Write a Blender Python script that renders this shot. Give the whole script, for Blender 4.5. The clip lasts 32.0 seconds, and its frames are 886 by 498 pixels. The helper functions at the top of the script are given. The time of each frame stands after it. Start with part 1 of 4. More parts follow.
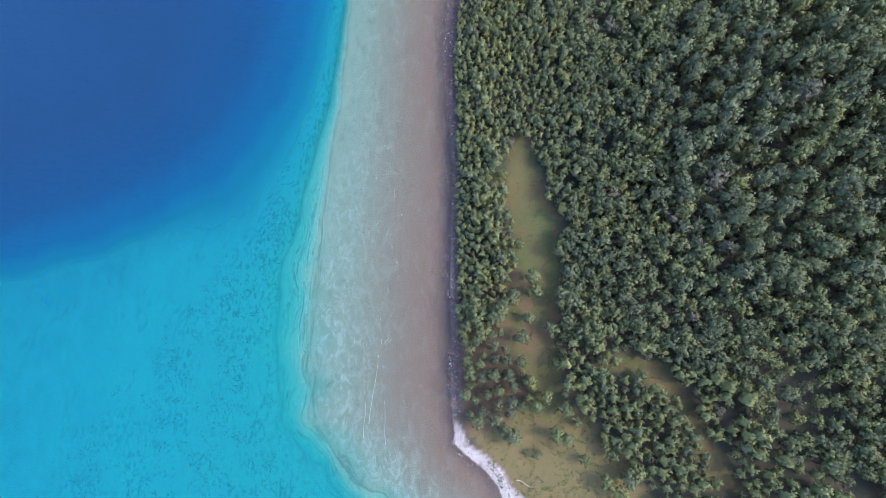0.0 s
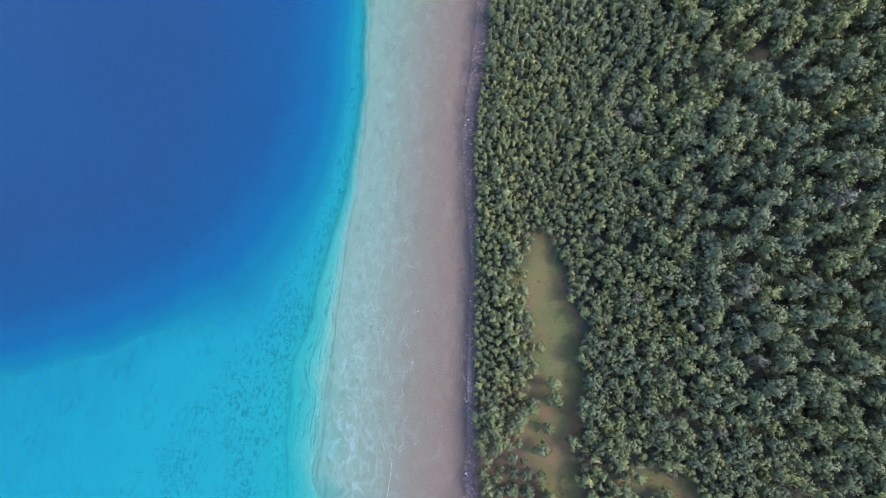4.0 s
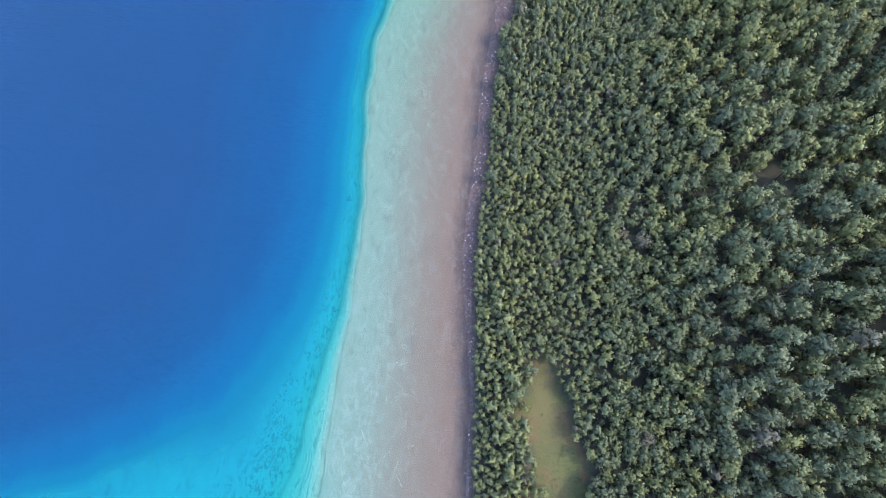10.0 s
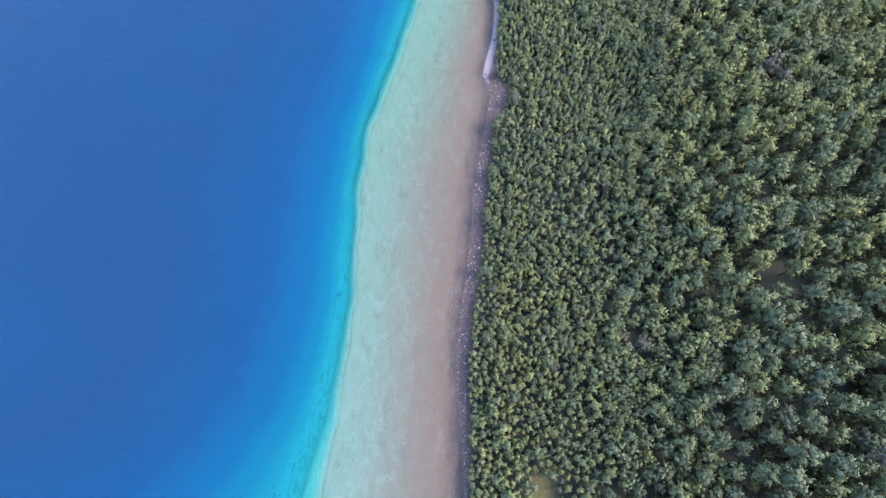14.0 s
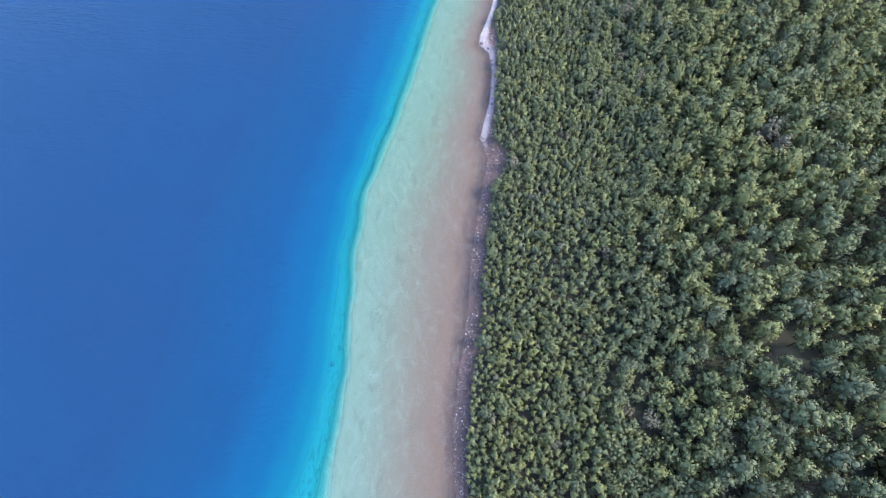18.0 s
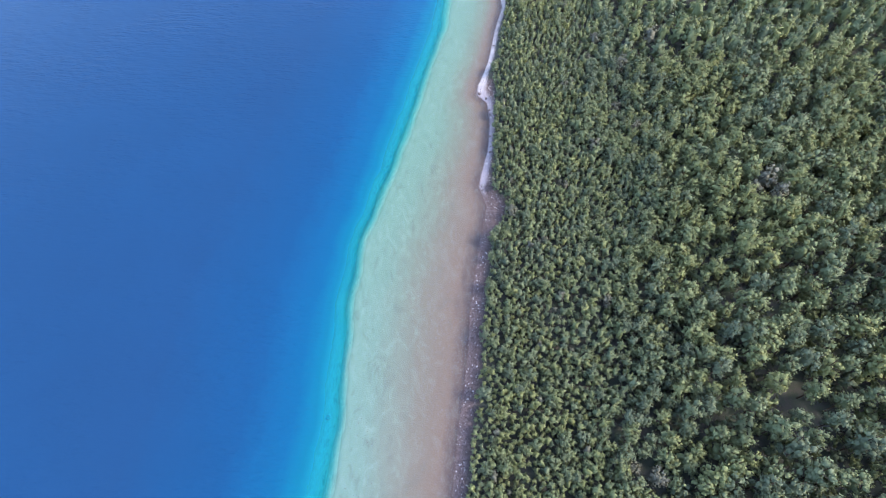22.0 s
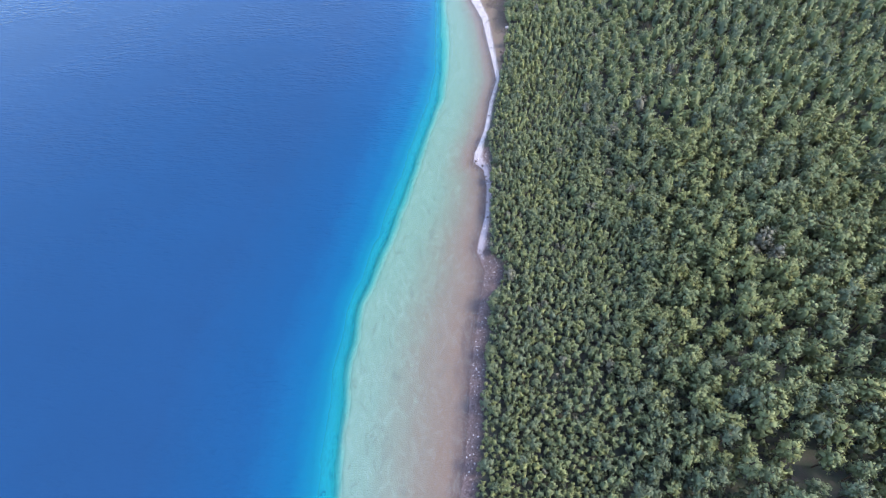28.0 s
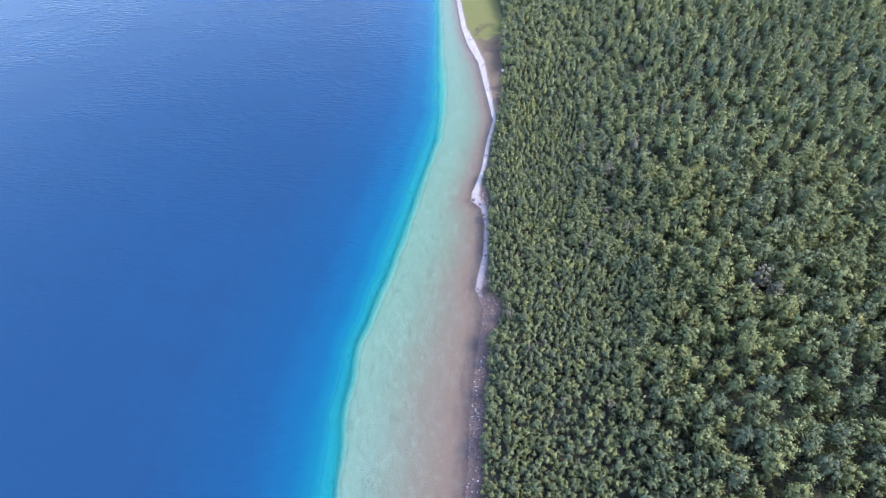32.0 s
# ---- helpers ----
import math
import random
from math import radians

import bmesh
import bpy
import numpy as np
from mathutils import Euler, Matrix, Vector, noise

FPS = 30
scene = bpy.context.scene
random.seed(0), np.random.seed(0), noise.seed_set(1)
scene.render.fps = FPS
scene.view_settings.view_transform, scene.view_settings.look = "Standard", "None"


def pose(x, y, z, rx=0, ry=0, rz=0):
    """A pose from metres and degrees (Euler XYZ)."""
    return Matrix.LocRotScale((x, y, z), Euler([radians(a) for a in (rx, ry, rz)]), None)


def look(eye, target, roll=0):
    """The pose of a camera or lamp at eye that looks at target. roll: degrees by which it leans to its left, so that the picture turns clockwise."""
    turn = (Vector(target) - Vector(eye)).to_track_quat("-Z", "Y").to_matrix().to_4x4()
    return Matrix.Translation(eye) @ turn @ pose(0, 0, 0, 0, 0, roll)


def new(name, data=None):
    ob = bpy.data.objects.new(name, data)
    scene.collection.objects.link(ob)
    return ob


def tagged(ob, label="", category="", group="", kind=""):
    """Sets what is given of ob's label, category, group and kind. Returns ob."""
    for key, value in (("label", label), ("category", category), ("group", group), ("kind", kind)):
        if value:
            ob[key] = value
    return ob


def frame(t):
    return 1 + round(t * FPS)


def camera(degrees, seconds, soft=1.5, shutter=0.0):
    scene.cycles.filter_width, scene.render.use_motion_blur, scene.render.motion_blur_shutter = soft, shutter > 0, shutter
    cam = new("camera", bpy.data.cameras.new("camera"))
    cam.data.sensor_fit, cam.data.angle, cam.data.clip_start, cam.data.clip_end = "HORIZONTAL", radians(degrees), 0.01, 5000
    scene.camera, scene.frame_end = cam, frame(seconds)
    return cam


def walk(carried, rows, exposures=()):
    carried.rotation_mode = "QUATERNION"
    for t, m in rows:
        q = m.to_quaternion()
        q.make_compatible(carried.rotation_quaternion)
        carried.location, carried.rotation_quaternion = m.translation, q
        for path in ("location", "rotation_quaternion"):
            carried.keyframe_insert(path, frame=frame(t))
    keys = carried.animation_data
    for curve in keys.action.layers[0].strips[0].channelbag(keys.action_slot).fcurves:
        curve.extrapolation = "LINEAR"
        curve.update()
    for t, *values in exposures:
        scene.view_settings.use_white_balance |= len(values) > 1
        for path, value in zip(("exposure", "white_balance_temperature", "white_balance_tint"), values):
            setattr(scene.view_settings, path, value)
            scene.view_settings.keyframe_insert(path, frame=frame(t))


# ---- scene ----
cam = camera(78.7, 32.0, soft=0.75)
METRES, EYE, TILT, LEAN, TURN = 72.0, 132.0, -77.4, 0.0, 0.0
ROWS = [
    (0.0, 0.0, 0.0, 0.0, 0.0, 0.0, -0.0),
    (0.5, -0.0102, 0.0068, 0.0422, 0.06, 0.07, -0.13),
    (1.0, -0.0211, 0.0142, 0.0819, 0.06, 0.2, -0.27),
    (1.5, -0.0301, 0.0211, 0.1225, 0.09, 0.28, -0.39),
    (2.0, -0.0361, 0.0274, 0.1594, 0.16, 0.44, -0.53),
    (2.5, -0.0449, 0.0357, 0.1961, 0.09, 0.59, -0.67),
    (3.0, -0.049, 0.0422, 0.233, 0.15, 0.71, -0.82),
    (3.5, -0.0513, 0.0483, 0.2696, 0.25, 0.84, -0.95),
    (5.5, -0.054, 0.0781, 0.397, 0.47, 1.57, -1.35),
    (6.0, -0.052, 0.0847, 0.4227, 0.53, 1.76, -1.44),
    (6.5, -0.0497, 0.0913, 0.4449, 0.58, 1.98, -1.55),
    (7.0, -0.0485, 0.0977, 0.4678, 0.6, 2.18, -1.62),
    (7.5, -0.0468, 0.1033, 0.4921, 0.64, 2.39, -1.66),
    (8.0, -0.0457, 0.1087, 0.5161, 0.66, 2.7, -1.69),
    (8.5, -0.0443, 0.1143, 0.5414, 0.69, 3.08, -1.68),
    (9.0, -0.0427, 0.1201, 0.5661, 0.72, 3.54, -1.69),
    (9.5, -0.0401, 0.1257, 0.5914, 0.77, 4.02, -1.69),
    (10.0, -0.0384, 0.1312, 0.6172, 0.8, 4.5, -1.66),
    (10.5, -0.0366, 0.1372, 0.6441, 0.84, 5.01, -1.61),
    (11.0, -0.0341, 0.144, 0.6716, 0.92, 5.59, -1.53),
    (11.5, -0.0307, 0.15, 0.6988, 1.0, 6.18, -1.47),
    (12.0, -0.0282, 0.1566, 0.7272, 1.01, 6.71, -1.4),
    (12.5, -0.0278, 0.164, 0.753, 0.91, 7.27, -1.38),
    (13.0, -0.024, 0.1696, 0.7777, 0.91, 7.82, -1.4),
    (13.5, -0.0214, 0.1752, 0.8, 0.88, 8.39, -1.42),
    (14.0, -0.0199, 0.1808, 0.8219, 0.83, 8.92, -1.42),
    (14.5, -0.018, 0.1856, 0.8404, 0.81, 9.47, -1.44),
    (16.5, -0.0074, 0.1979, 0.8937, 1.0, 11.71, -1.47),
    (17.0, -0.0071, 0.201, 0.9025, 1.0, 12.28, -1.48),
    (17.5, -0.0068, 0.2041, 0.9103, 0.99, 12.84, -1.48),
    (18.0, -0.0059, 0.2067, 0.916, 1.0, 13.43, -1.48),
    (18.5, -0.0052, 0.2092, 0.9217, 1.0, 13.98, -1.46),
    (19.0, -0.0043, 0.2111, 0.9265, 1.0, 14.54, -1.45),
    (19.5, -0.0041, 0.2137, 0.9302, 0.99, 15.11, -1.43),
    (20.0, -0.0052, 0.2168, 0.9335, 0.93, 15.68, -1.42),
    (20.5, -0.0032, 0.2176, 0.9362, 1.0, 16.25, -1.4),
    (21.0, -0.0029, 0.2197, 0.9376, 1.01, 16.84, -1.39),
    (21.5, -0.0028, 0.2212, 0.9399, 1.01, 17.4, -1.37),
    (22.0, -0.0031, 0.2227, 0.9415, 1.02, 17.97, -1.34),
    (22.5, -0.0032, 0.2242, 0.9429, 1.04, 18.53, -1.28),
    (23.0, -0.004, 0.2257, 0.944, 1.04, 19.09, -1.23),
    (23.5, -0.0036, 0.2266, 0.9442, 1.08, 19.65, -1.18),
    (24.0, -0.0056, 0.2274, 0.9458, 1.05, 20.16, -1.11),
    (24.5, -0.0048, 0.2276, 0.9452, 1.08, 20.72, -1.07),
    (25.0, -0.0045, 0.2275, 0.9449, 1.1, 21.27, -1.03),
    (25.5, -0.0041, 0.227, 0.9455, 1.1, 21.82, -0.98),
    (27.5, -0.0028, 0.2238, 0.9479, 1.09, 24.11, -0.83),
    (28.0, -0.003, 0.2229, 0.949, 1.08, 24.66, -0.79),
    (28.5, -0.0032, 0.2224, 0.9498, 1.06, 25.19, -0.75),
    (29.0, -0.0031, 0.222, 0.9503, 1.05, 25.69, -0.71),
    (29.5, -0.0034, 0.2222, 0.9508, 1.02, 26.18, -0.67),
    (30.0, -0.0034, 0.2223, 0.9514, 1.01, 26.67, -0.63),
    (30.5, -0.0037, 0.2228, 0.952, 0.99, 27.16, -0.6),
    (31.0, -0.0036, 0.2229, 0.9522, 0.99, 27.66, -0.56),
    (31.5, -0.0035, 0.223, 0.9528, 0.99, 28.12, -0.53),
    (32.0, -0.0036, 0.223, 0.9531, 0.98, 28.64, -0.5),
]
walk(cam, [(t, pose(0, 0, EYE, TILT, LEAN, TURN) @ pose(METRES * x, METRES * y, METRES * z, 90 + pitch, roll, yaw)) for t, x, y, z, yaw, pitch, roll in ROWS],
     exposures=[(0.0, 2.01), (6.0, 2.18), (13.0, 2.41), (32.0, 2.42)])


# ---- light: late sun from inland over the lake, clear sky ----
SUN_UP, SUN_ROUND = radians(45), radians(98)
world = bpy.data.worlds.new("world")
scene.world = world
world.use_nodes = True
sky = world.node_tree.nodes.new("ShaderNodeTexSky")
sky.sky_type, sky.sun_disc = "NISHITA", False
sky.sun_elevation, sky.sun_rotation = SUN_UP, SUN_ROUND
sky.altitude, sky.dust_density, sky.ozone_density = 300.0, 2.4, 1.1
world.node_tree.nodes["Background"].inputs[1].default_value = 0.15
world.node_tree.links.new(sky.outputs[0], world.node_tree.nodes["Background"].inputs[0])
sun = new("sun", bpy.data.lights.new("sun", "SUN"))
sun.data.energy, sun.data.angle, sun.data.color = 0.76, radians(9.0), (1.0, 0.88, 0.64)
SUN_WAY = Vector((math.sin(SUN_ROUND) * math.cos(SUN_UP), math.cos(SUN_ROUND) * math.cos(SUN_UP), math.sin(SUN_UP)))
sun.matrix_world = look(SUN_WAY * 400, (0, 0, 0))
rng = np.random.default_rng(7)
rnd = random.Random(11)


# ---- materials ----
class Nodes:
    """A small helper round one node material."""

    def __init__(self, name):
        self.mat = bpy.data.materials.new(name)
        self.mat.use_nodes = True
        self.tree = self.mat.node_tree
        self.tree.nodes.clear()
        self.out = self.tree.nodes.new("ShaderNodeOutputMaterial")

    def add(self, kind, **fields):
        n = self.tree.nodes.new("ShaderNode" + kind)
        for key, value in fields.items():
            setattr(n, key, value)
        return n

    def put(self, socket, value):
        if isinstance(value, bpy.types.NodeSocket):
            self.tree.links.new(value, socket)
        else:
            socket.default_value = value

    def attribute(self, name):
        return self.add("Attribute", attribute_name=name).outputs["Fac"]

    def place(self, scale=(1, 1, 1)):
        m = self.add("Mapping")
        self.put(m.inputs["Vector"], self.add("TexCoord").outputs["Object"])
        m.inputs["Scale"].default_value = scale
        return m.outputs[0]

    def noise(self, scale, detail=4.0, rough=0.55, vector=None, distortion=0.0):
        n = self.add("TexNoise")
        n.inputs["Scale"].default_value, n.inputs["Detail"].default_value = scale, detail
        n.inputs["Roughness"].default_value, n.inputs["Distortion"].default_value = rough, distortion
        self.put(n.inputs["Vector"], vector if vector is not None else self.place())
        return n.outputs["Fac"]

    def voronoi(self, scale, vector=None, feature="F1", out="Distance"):
        n = self.add("TexVoronoi", feature=feature)
        n.inputs["Scale"].default_value = scale
        self.put(n.inputs["Vector"], vector if vector is not None else self.place())
        return n.outputs[out]

    def math(self, op, a, b=0.0, c=0.0):
        n = self.add("Math", operation=op)
        for socket, value in zip(n.inputs, (a, b, c)):
            self.put(socket, value)
        return n.outputs[0]

    def ramp(self, fac, stops, ease="LINEAR"):
        n = self.add("ValToRGB")
        n.color_ramp.interpolation = ease
        el = n.color_ramp.elements
        while len(el) < len(stops):
            el.new(0.5)
        for e, (at, col) in zip(el, stops):
            e.position = at
            e.color = (*col, 1) if isinstance(col, tuple) else (col, col, col, 1)
        self.put(n.inputs[0], fac)
        return n.outputs[0]

    def span(self, value, a, b, c=0.0, d=1.0):
        n = self.add("MapRange", interpolation_type="SMOOTHSTEP")
        for socket, v in zip(n.inputs, (value, a, b, c, d)):
            self.put(socket, v)
        return n.outputs[0]

    def mix(self, fac, a, b, how="MIX"):
        n = self.add("Mix", data_type="RGBA", blend_type=how, clamp_factor=True)
        self.put(n.inputs[0], fac)
        for socket, v in ((n.inputs[6], a), (n.inputs[7], b)):
            self.put(socket, (*v, 1) if isinstance(v, tuple) else v)
        return n.outputs[2]

    def bump(self, height, strength, distance):
        n = self.add("Bump")
        n.inputs["Strength"].default_value, n.inputs["Distance"].default_value = strength, distance
        self.put(n.inputs["Height"], height)
        return n.outputs[0]

    def surface(self, color, rough=0.8, normal=None, spec=0.3):
        n = self.add("BsdfPrincipled")
        self.put(n.inputs["Base Color"], (*color, 1) if isinstance(color, tuple) else color)
        self.put(n.inputs["Roughness"], rough)
        n.inputs["Specular IOR Level"].default_value = spec
        if normal is not None:
            self.put(n.inputs["Normal"], normal)
        self.tree.links.new(n.outputs[0], self.out.inputs[0])
        return self.mat


def ground_material():
    """Lake bed, shingle, meadow and forest floor, by the zones kept on the sheet."""
    g = Nodes("ground")
    shelf, beach, meadow, inland = (g.attribute(a) for a in ("shelf", "beach", "meadow", "inland"))
    broad, patch, fine = g.noise(0.07, 4), g.noise(0.45, 5, 0.6), g.noise(3.0, 5, 0.65)
    # the bed: brown mud by the shore, pale marl farther out, green-grey lip, sand on the terrace
    along = g.place((1.0, 0.25, 1.0))
    streak = g.noise(0.5, 5, 0.6, along, 0.6)
    s = g.math("ADD", shelf, g.math("MULTIPLY", g.math("SUBTRACT", streak, 0.5), 0.22))
    where = g.add("SeparateXYZ")
    g.put(where.inputs[0], g.add("TexCoord").outputs["Object"])
    s = g.math("ADD", s, g.math("MULTIPLY", g.span(where.outputs[1], 120.0, 260.0, 0.0, 0.24), g.span(shelf, 0.08, 0.3)))
    s = g.math("MINIMUM", s, g.math("MAXIMUM", shelf, 0.96))
    bed = g.ramp(g.math("DIVIDE", s, 3.0), [(0.0, (0.075, 0.047, 0.049)), (0.025, (0.108, 0.067, 0.063)), (0.05, (0.149, 0.093, 0.078)), (0.13, (0.160, 0.117, 0.100)), (0.20, (0.166, 0.152, 0.133)),
                                            (0.26, (0.160, 0.183, 0.162)), (0.327, (0.166, 0.198, 0.176)), (0.333, (0.136, 0.168, 0.150)), (0.341, (0.190, 0.240, 0.204)), (0.42, (0.232, 0.280, 0.250)), (0.56, (0.225, 0.272, 0.240)), (0.648, (0.218, 0.268, 0.232)), (0.664, (0.150, 0.200, 0.182)), (0.677, (0.250, 0.285, 0.235)), (0.8, (0.285, 0.285, 0.245))])
    swirl = g.noise(0.3, 6, 0.62, g.place((1.0, 0.5, 1.0)), 1.6)
    bed = g.mix(g.math("MULTIPLY", g.span(swirl, 0.50, 0.66), g.span(s, 0.3, 0.75, 0.12, 0.38)), bed, (0.230, 0.243, 0.234))
    bed = g.mix(g.math("MULTIPLY", g.span(swirl, 0.44, 0.32), 0.35), bed, (0.108, 0.097, 0.090))
    bed = g.mix(g.math("MULTIPLY", g.span(g.noise(2.4, 6, 0.75), 0.50, 0.72), 0.45), bed, (0.236, 0.219, 0.204))
    bed = g.mix(g.math("MULTIPLY", g.span(g.noise(1.0, 6, 0.75), 0.42, 0.25), 0.45), bed, (0.076, 0.067, 0.062))
    vein = g.math("ABSOLUTE", g.math("SUBTRACT", g.noise(0.22, 4, 0.55, g.place((1.0, 0.7, 1.0)), 1.0), 0.5))
    bed = g.mix(g.math("MULTIPLY", g.math("MULTIPLY", g.span(vein, 0.02, 0.0), g.span(s, 0.25, 0.5)), g.span(patch, 0.42, 0.6, 0.0, 0.3)), bed, (0.268, 0.274, 0.253))
    mint = g.math("MULTIPLY", g.span(where.outputs[1], 70.0, 190.0), g.span(s, 0.25, 0.6))
    bed = g.mix(g.math("MULTIPLY", mint, 0.7), bed, (0.82, 0.93, 0.80), "MULTIPLY")
    # strands of pale marl and dark silt that follow the lip
    lip = g.attribute("lip")
    flow = g.add("CombineXYZ")
    g.put(flow.inputs[0], g.math("MULTIPLY", lip, 1.1))
    g.put(flow.inputs[1], g.math("MULTIPLY", where.outputs[1], 0.09))
    strand = g.noise(1.0, 6, 0.68, flow.outputs[0], 1.1)
    near = g.math("MULTIPLY", g.math("MULTIPLY", g.span(lip, -3.5, 0.2), g.span(lip, 11.0, 3.0)), g.span(where.outputs[1], 70.0, 20.0, 0.22, 1.0))
    bed = g.mix(g.math("MULTIPLY", near, g.span(strand, 0.50, 0.36, 0.0, 0.75)), bed, (0.075, 0.120, 0.108))
    bed = g.mix(g.math("MULTIPLY", near, g.span(strand, 0.54, 0.66, 0.0, 0.6)), bed, (0.24, 0.29, 0.26))
    drift = g.math("MULTIPLY", g.math("MULTIPLY", g.span(lip, -17.0, -6.0), g.span(lip, 0.5, -3.0)), g.span(where.outputs[1], 80.0, 10.0, 0.15, 1.0))
    bed = g.mix(g.math("MULTIPLY", drift, g.span(g.noise(0.5, 7, 0.75, g.place((1.0, 0.6, 1.0)), 1.2), 0.45, 0.66, 0.0, 0.75)), bed, (0.28, 0.300, 0.295))
    bed = g.mix(g.math("MULTIPLY", drift, g.span(strand, 0.46, 0.34, 0.0, 0.22)), bed, (0.105, 0.125, 0.115))
    speck = g.math("MULTIPLY", g.math("MULTIPLY", g.span(s, 1.02, 1.15), g.span(s, 1.98, 1.8)), g.span(g.noise(2.2, 5, 0.7, g.place((1.0, 0.6, 1.0)), 0.8), 0.5, 0.64, 0.0, 0.7))
    bed = g.mix(speck, bed, (0.31, 0.37, 0.32))
    bed = g.mix(1.0, bed, (0.93, 0.94, 0.94), "MULTIPLY")
    # weed on the terrace of the bay
    weed = g.math("MULTIPLY", g.span(g.noise(1.1, 6, 0.7, g.place((1.0, 0.55, 1.0))), 0.5, 0.6), g.span(g.noise(0.06, 3, 0.5, g.place((1.6, 0.45, 1.0))), 0.36, 0.54))
    weed = g.math("MULTIPLY", weed, g.math("MULTIPLY", g.span(shelf, 1.95, 2.12), g.span(shelf, 2.62, 2.40)))
    bed = g.mix(g.math("MULTIPLY", weed, 0.85), bed, (0.05, 0.12, 0.11))
    # shingle
    peb = g.voronoi(3.0, None, "F1", "Color")
    tone = g.add("SeparateColor")
    g.put(tone.inputs[0], peb)
    shingle = g.ramp(tone.outputs[0], [(0.0, (0.070, 0.052, 0.056)), (0.6, (0.118, 0.084, 0.088)), (0.93, (0.16, 0.125, 0.130)), (0.985, (0.3, 0.28, 0.28))])
    white = g.ramp(g.math("ADD", g.math("MULTIPLY", fine, 0.7), g.math("MULTIPLY", patch, 0.3)), [(0.3, (0.24, 0.21, 0.225)), (0.45, (0.35, 0.315, 0.335)), (0.6, (0.42, 0.39, 0.405)), (0.75, (0.50, 0.475, 0.48))])
    line = g.add("CombineXYZ")
    g.put(line.inputs[0], g.math("MULTIPLY", inland, 2.4))
    g.put(line.inputs[1], g.math("MULTIPLY", where.outputs[1], 0.3))
    bands = g.noise(1.0, 3, 0.6, line.outputs[0], 0.6)
    white = g.mix(g.math("MULTIPLY", g.span(bands, 0.50, 0.36), 0.45), white, (0.20, 0.17, 0.175))
    # the trees' shade on this stretch of beach, painted in as lilac grey
    tree_shade = g.math("MULTIPLY", g.span(where.outputs[1], 158.0, 166.0), g.span(where.outputs[1], 216.0, 205.0))
    white = g.mix(g.math("MULTIPLY", tree_shade, 0.75), white, (0.225, 0.195, 0.235))
    stone = g.mix(g.math("MULTIPLY", beach, g.span(patch, 0.2, 0.45)), shingle, white)
    # land
    grass = g.ramp(fine, [(0.25, (0.048, 0.062, 0.028)), (0.5, (0.074, 0.088, 0.040)), (0.75, (0.118, 0.118, 0.058))])
    grass = g.mix(g.math("MULTIPLY", g.span(broad, 0.45, 0.65), 0.7), grass, (0.120, 0.100, 0.050))
    grass = g.mix(g.math("MULTIPLY", g.span(g.noise(0.24, 5, 0.62), 0.48, 0.62), g.span(meadow, 1.0, 0.6, 0.35, 1.0)), grass, (0.135, 0.084, 0.055))
    grass = g.mix(g.math("MULTIPLY", g.span(g.noise(1.6, 5, 0.7), 0.46, 0.34), 0.6), grass, (0.042, 0.052, 0.030))
    grass = g.mix(g.span(where.outputs[1], 225.0, 262.0, 0.0, 0.8), grass, g.ramp(fine, [(0.3, (0.105, 0.074, 0.074)), (0.6, (0.155, 0.110, 0.110))]))
    earth = g.math("MULTIPLY", g.math("MULTIPLY", g.span(where.outputs[1], 26.0, 18.0), g.span(where.outputs[1], -2.0, 6.0)), g.span(g.noise(0.3, 5, 0.65), 0.40, 0.56, 0.1, 0.85))
    grass = g.mix(earth, grass, (0.132, 0.084, 0.058))
    grass = g.mix(g.math("MULTIPLY", g.span(where.outputs[1], -4.0, -15.0), g.span(patch, 0.3, 0.6, 0.35, 0.8)), grass, (0.150, 0.112, 0.062))
    grass = g.mix(g.math("MULTIPLY", g.span(where.outputs[1], 312.0, 326.0), 0.85), grass, g.ramp(fine, [(0.3, (0.075, 0.090, 0.030)), (0.6, (0.135, 0.145, 0.050))]))
    grass = g.mix(g.math("MULTIPLY", g.span(g.noise(5.0, 4, 0.7), 0.52, 0.66), 0.45), grass, (0.165, 0.175, 0.082))
    grass = g.mix(g.math("MULTIPLY", g.span(g.noise(6.5, 4, 0.7), 0.48, 0.36), 0.6), grass, (0.040, 0.052, 0.026))
    litter = g.ramp(g.math("ADD", g.math("MULTIPLY", patch, 0.6), g.math("MULTIPLY", fine, 0.4)), [(0.3, (0.038, 0.056, 0.040)), (0.46, (0.048, 0.058, 0.046)), (0.58, (0.062, 0.058, 0.056)), (0.78, (0.088, 0.068, 0.064))])
    litter = g.mix(g.math("MULTIPLY", g.math("MULTIPLY", g.span(where.outputs[1], 36.0, 14.0), g.span(where.outputs[0], 38.0, 22.0, 0.15, 1.0)), g.span(patch, 0.3, 0.55, 0.35, 0.9)), litter, g.ramp(fine, [(0.3, (0.070, 0.050, 0.040)), (0.7, (0.120, 0.080, 0.060))]))
    land = g.mix(g.span(g.math("ADD", meadow, g.math("MULTIPLY", g.math("SUBTRACT", patch, 0.5), 0.8)), 0.3, 0.7), litter, grass)
    col = g.mix(g.span(g.math("ADD", inland, g.math("MULTIPLY", g.math("SUBTRACT", fine, 0.5), 1.4)), -0.25, 0.25), bed, g.mix(g.math("MAXIMUM", beach, g.attribute("bank")), land, stone))
    rel = g.math("ADD", g.math("MULTIPLY", fine, 0.6), g.math("MULTIPLY", patch, 0.4))
    return g.surface(col, 0.9, g.bump(rel, 0.5, 0.25), 0.15)


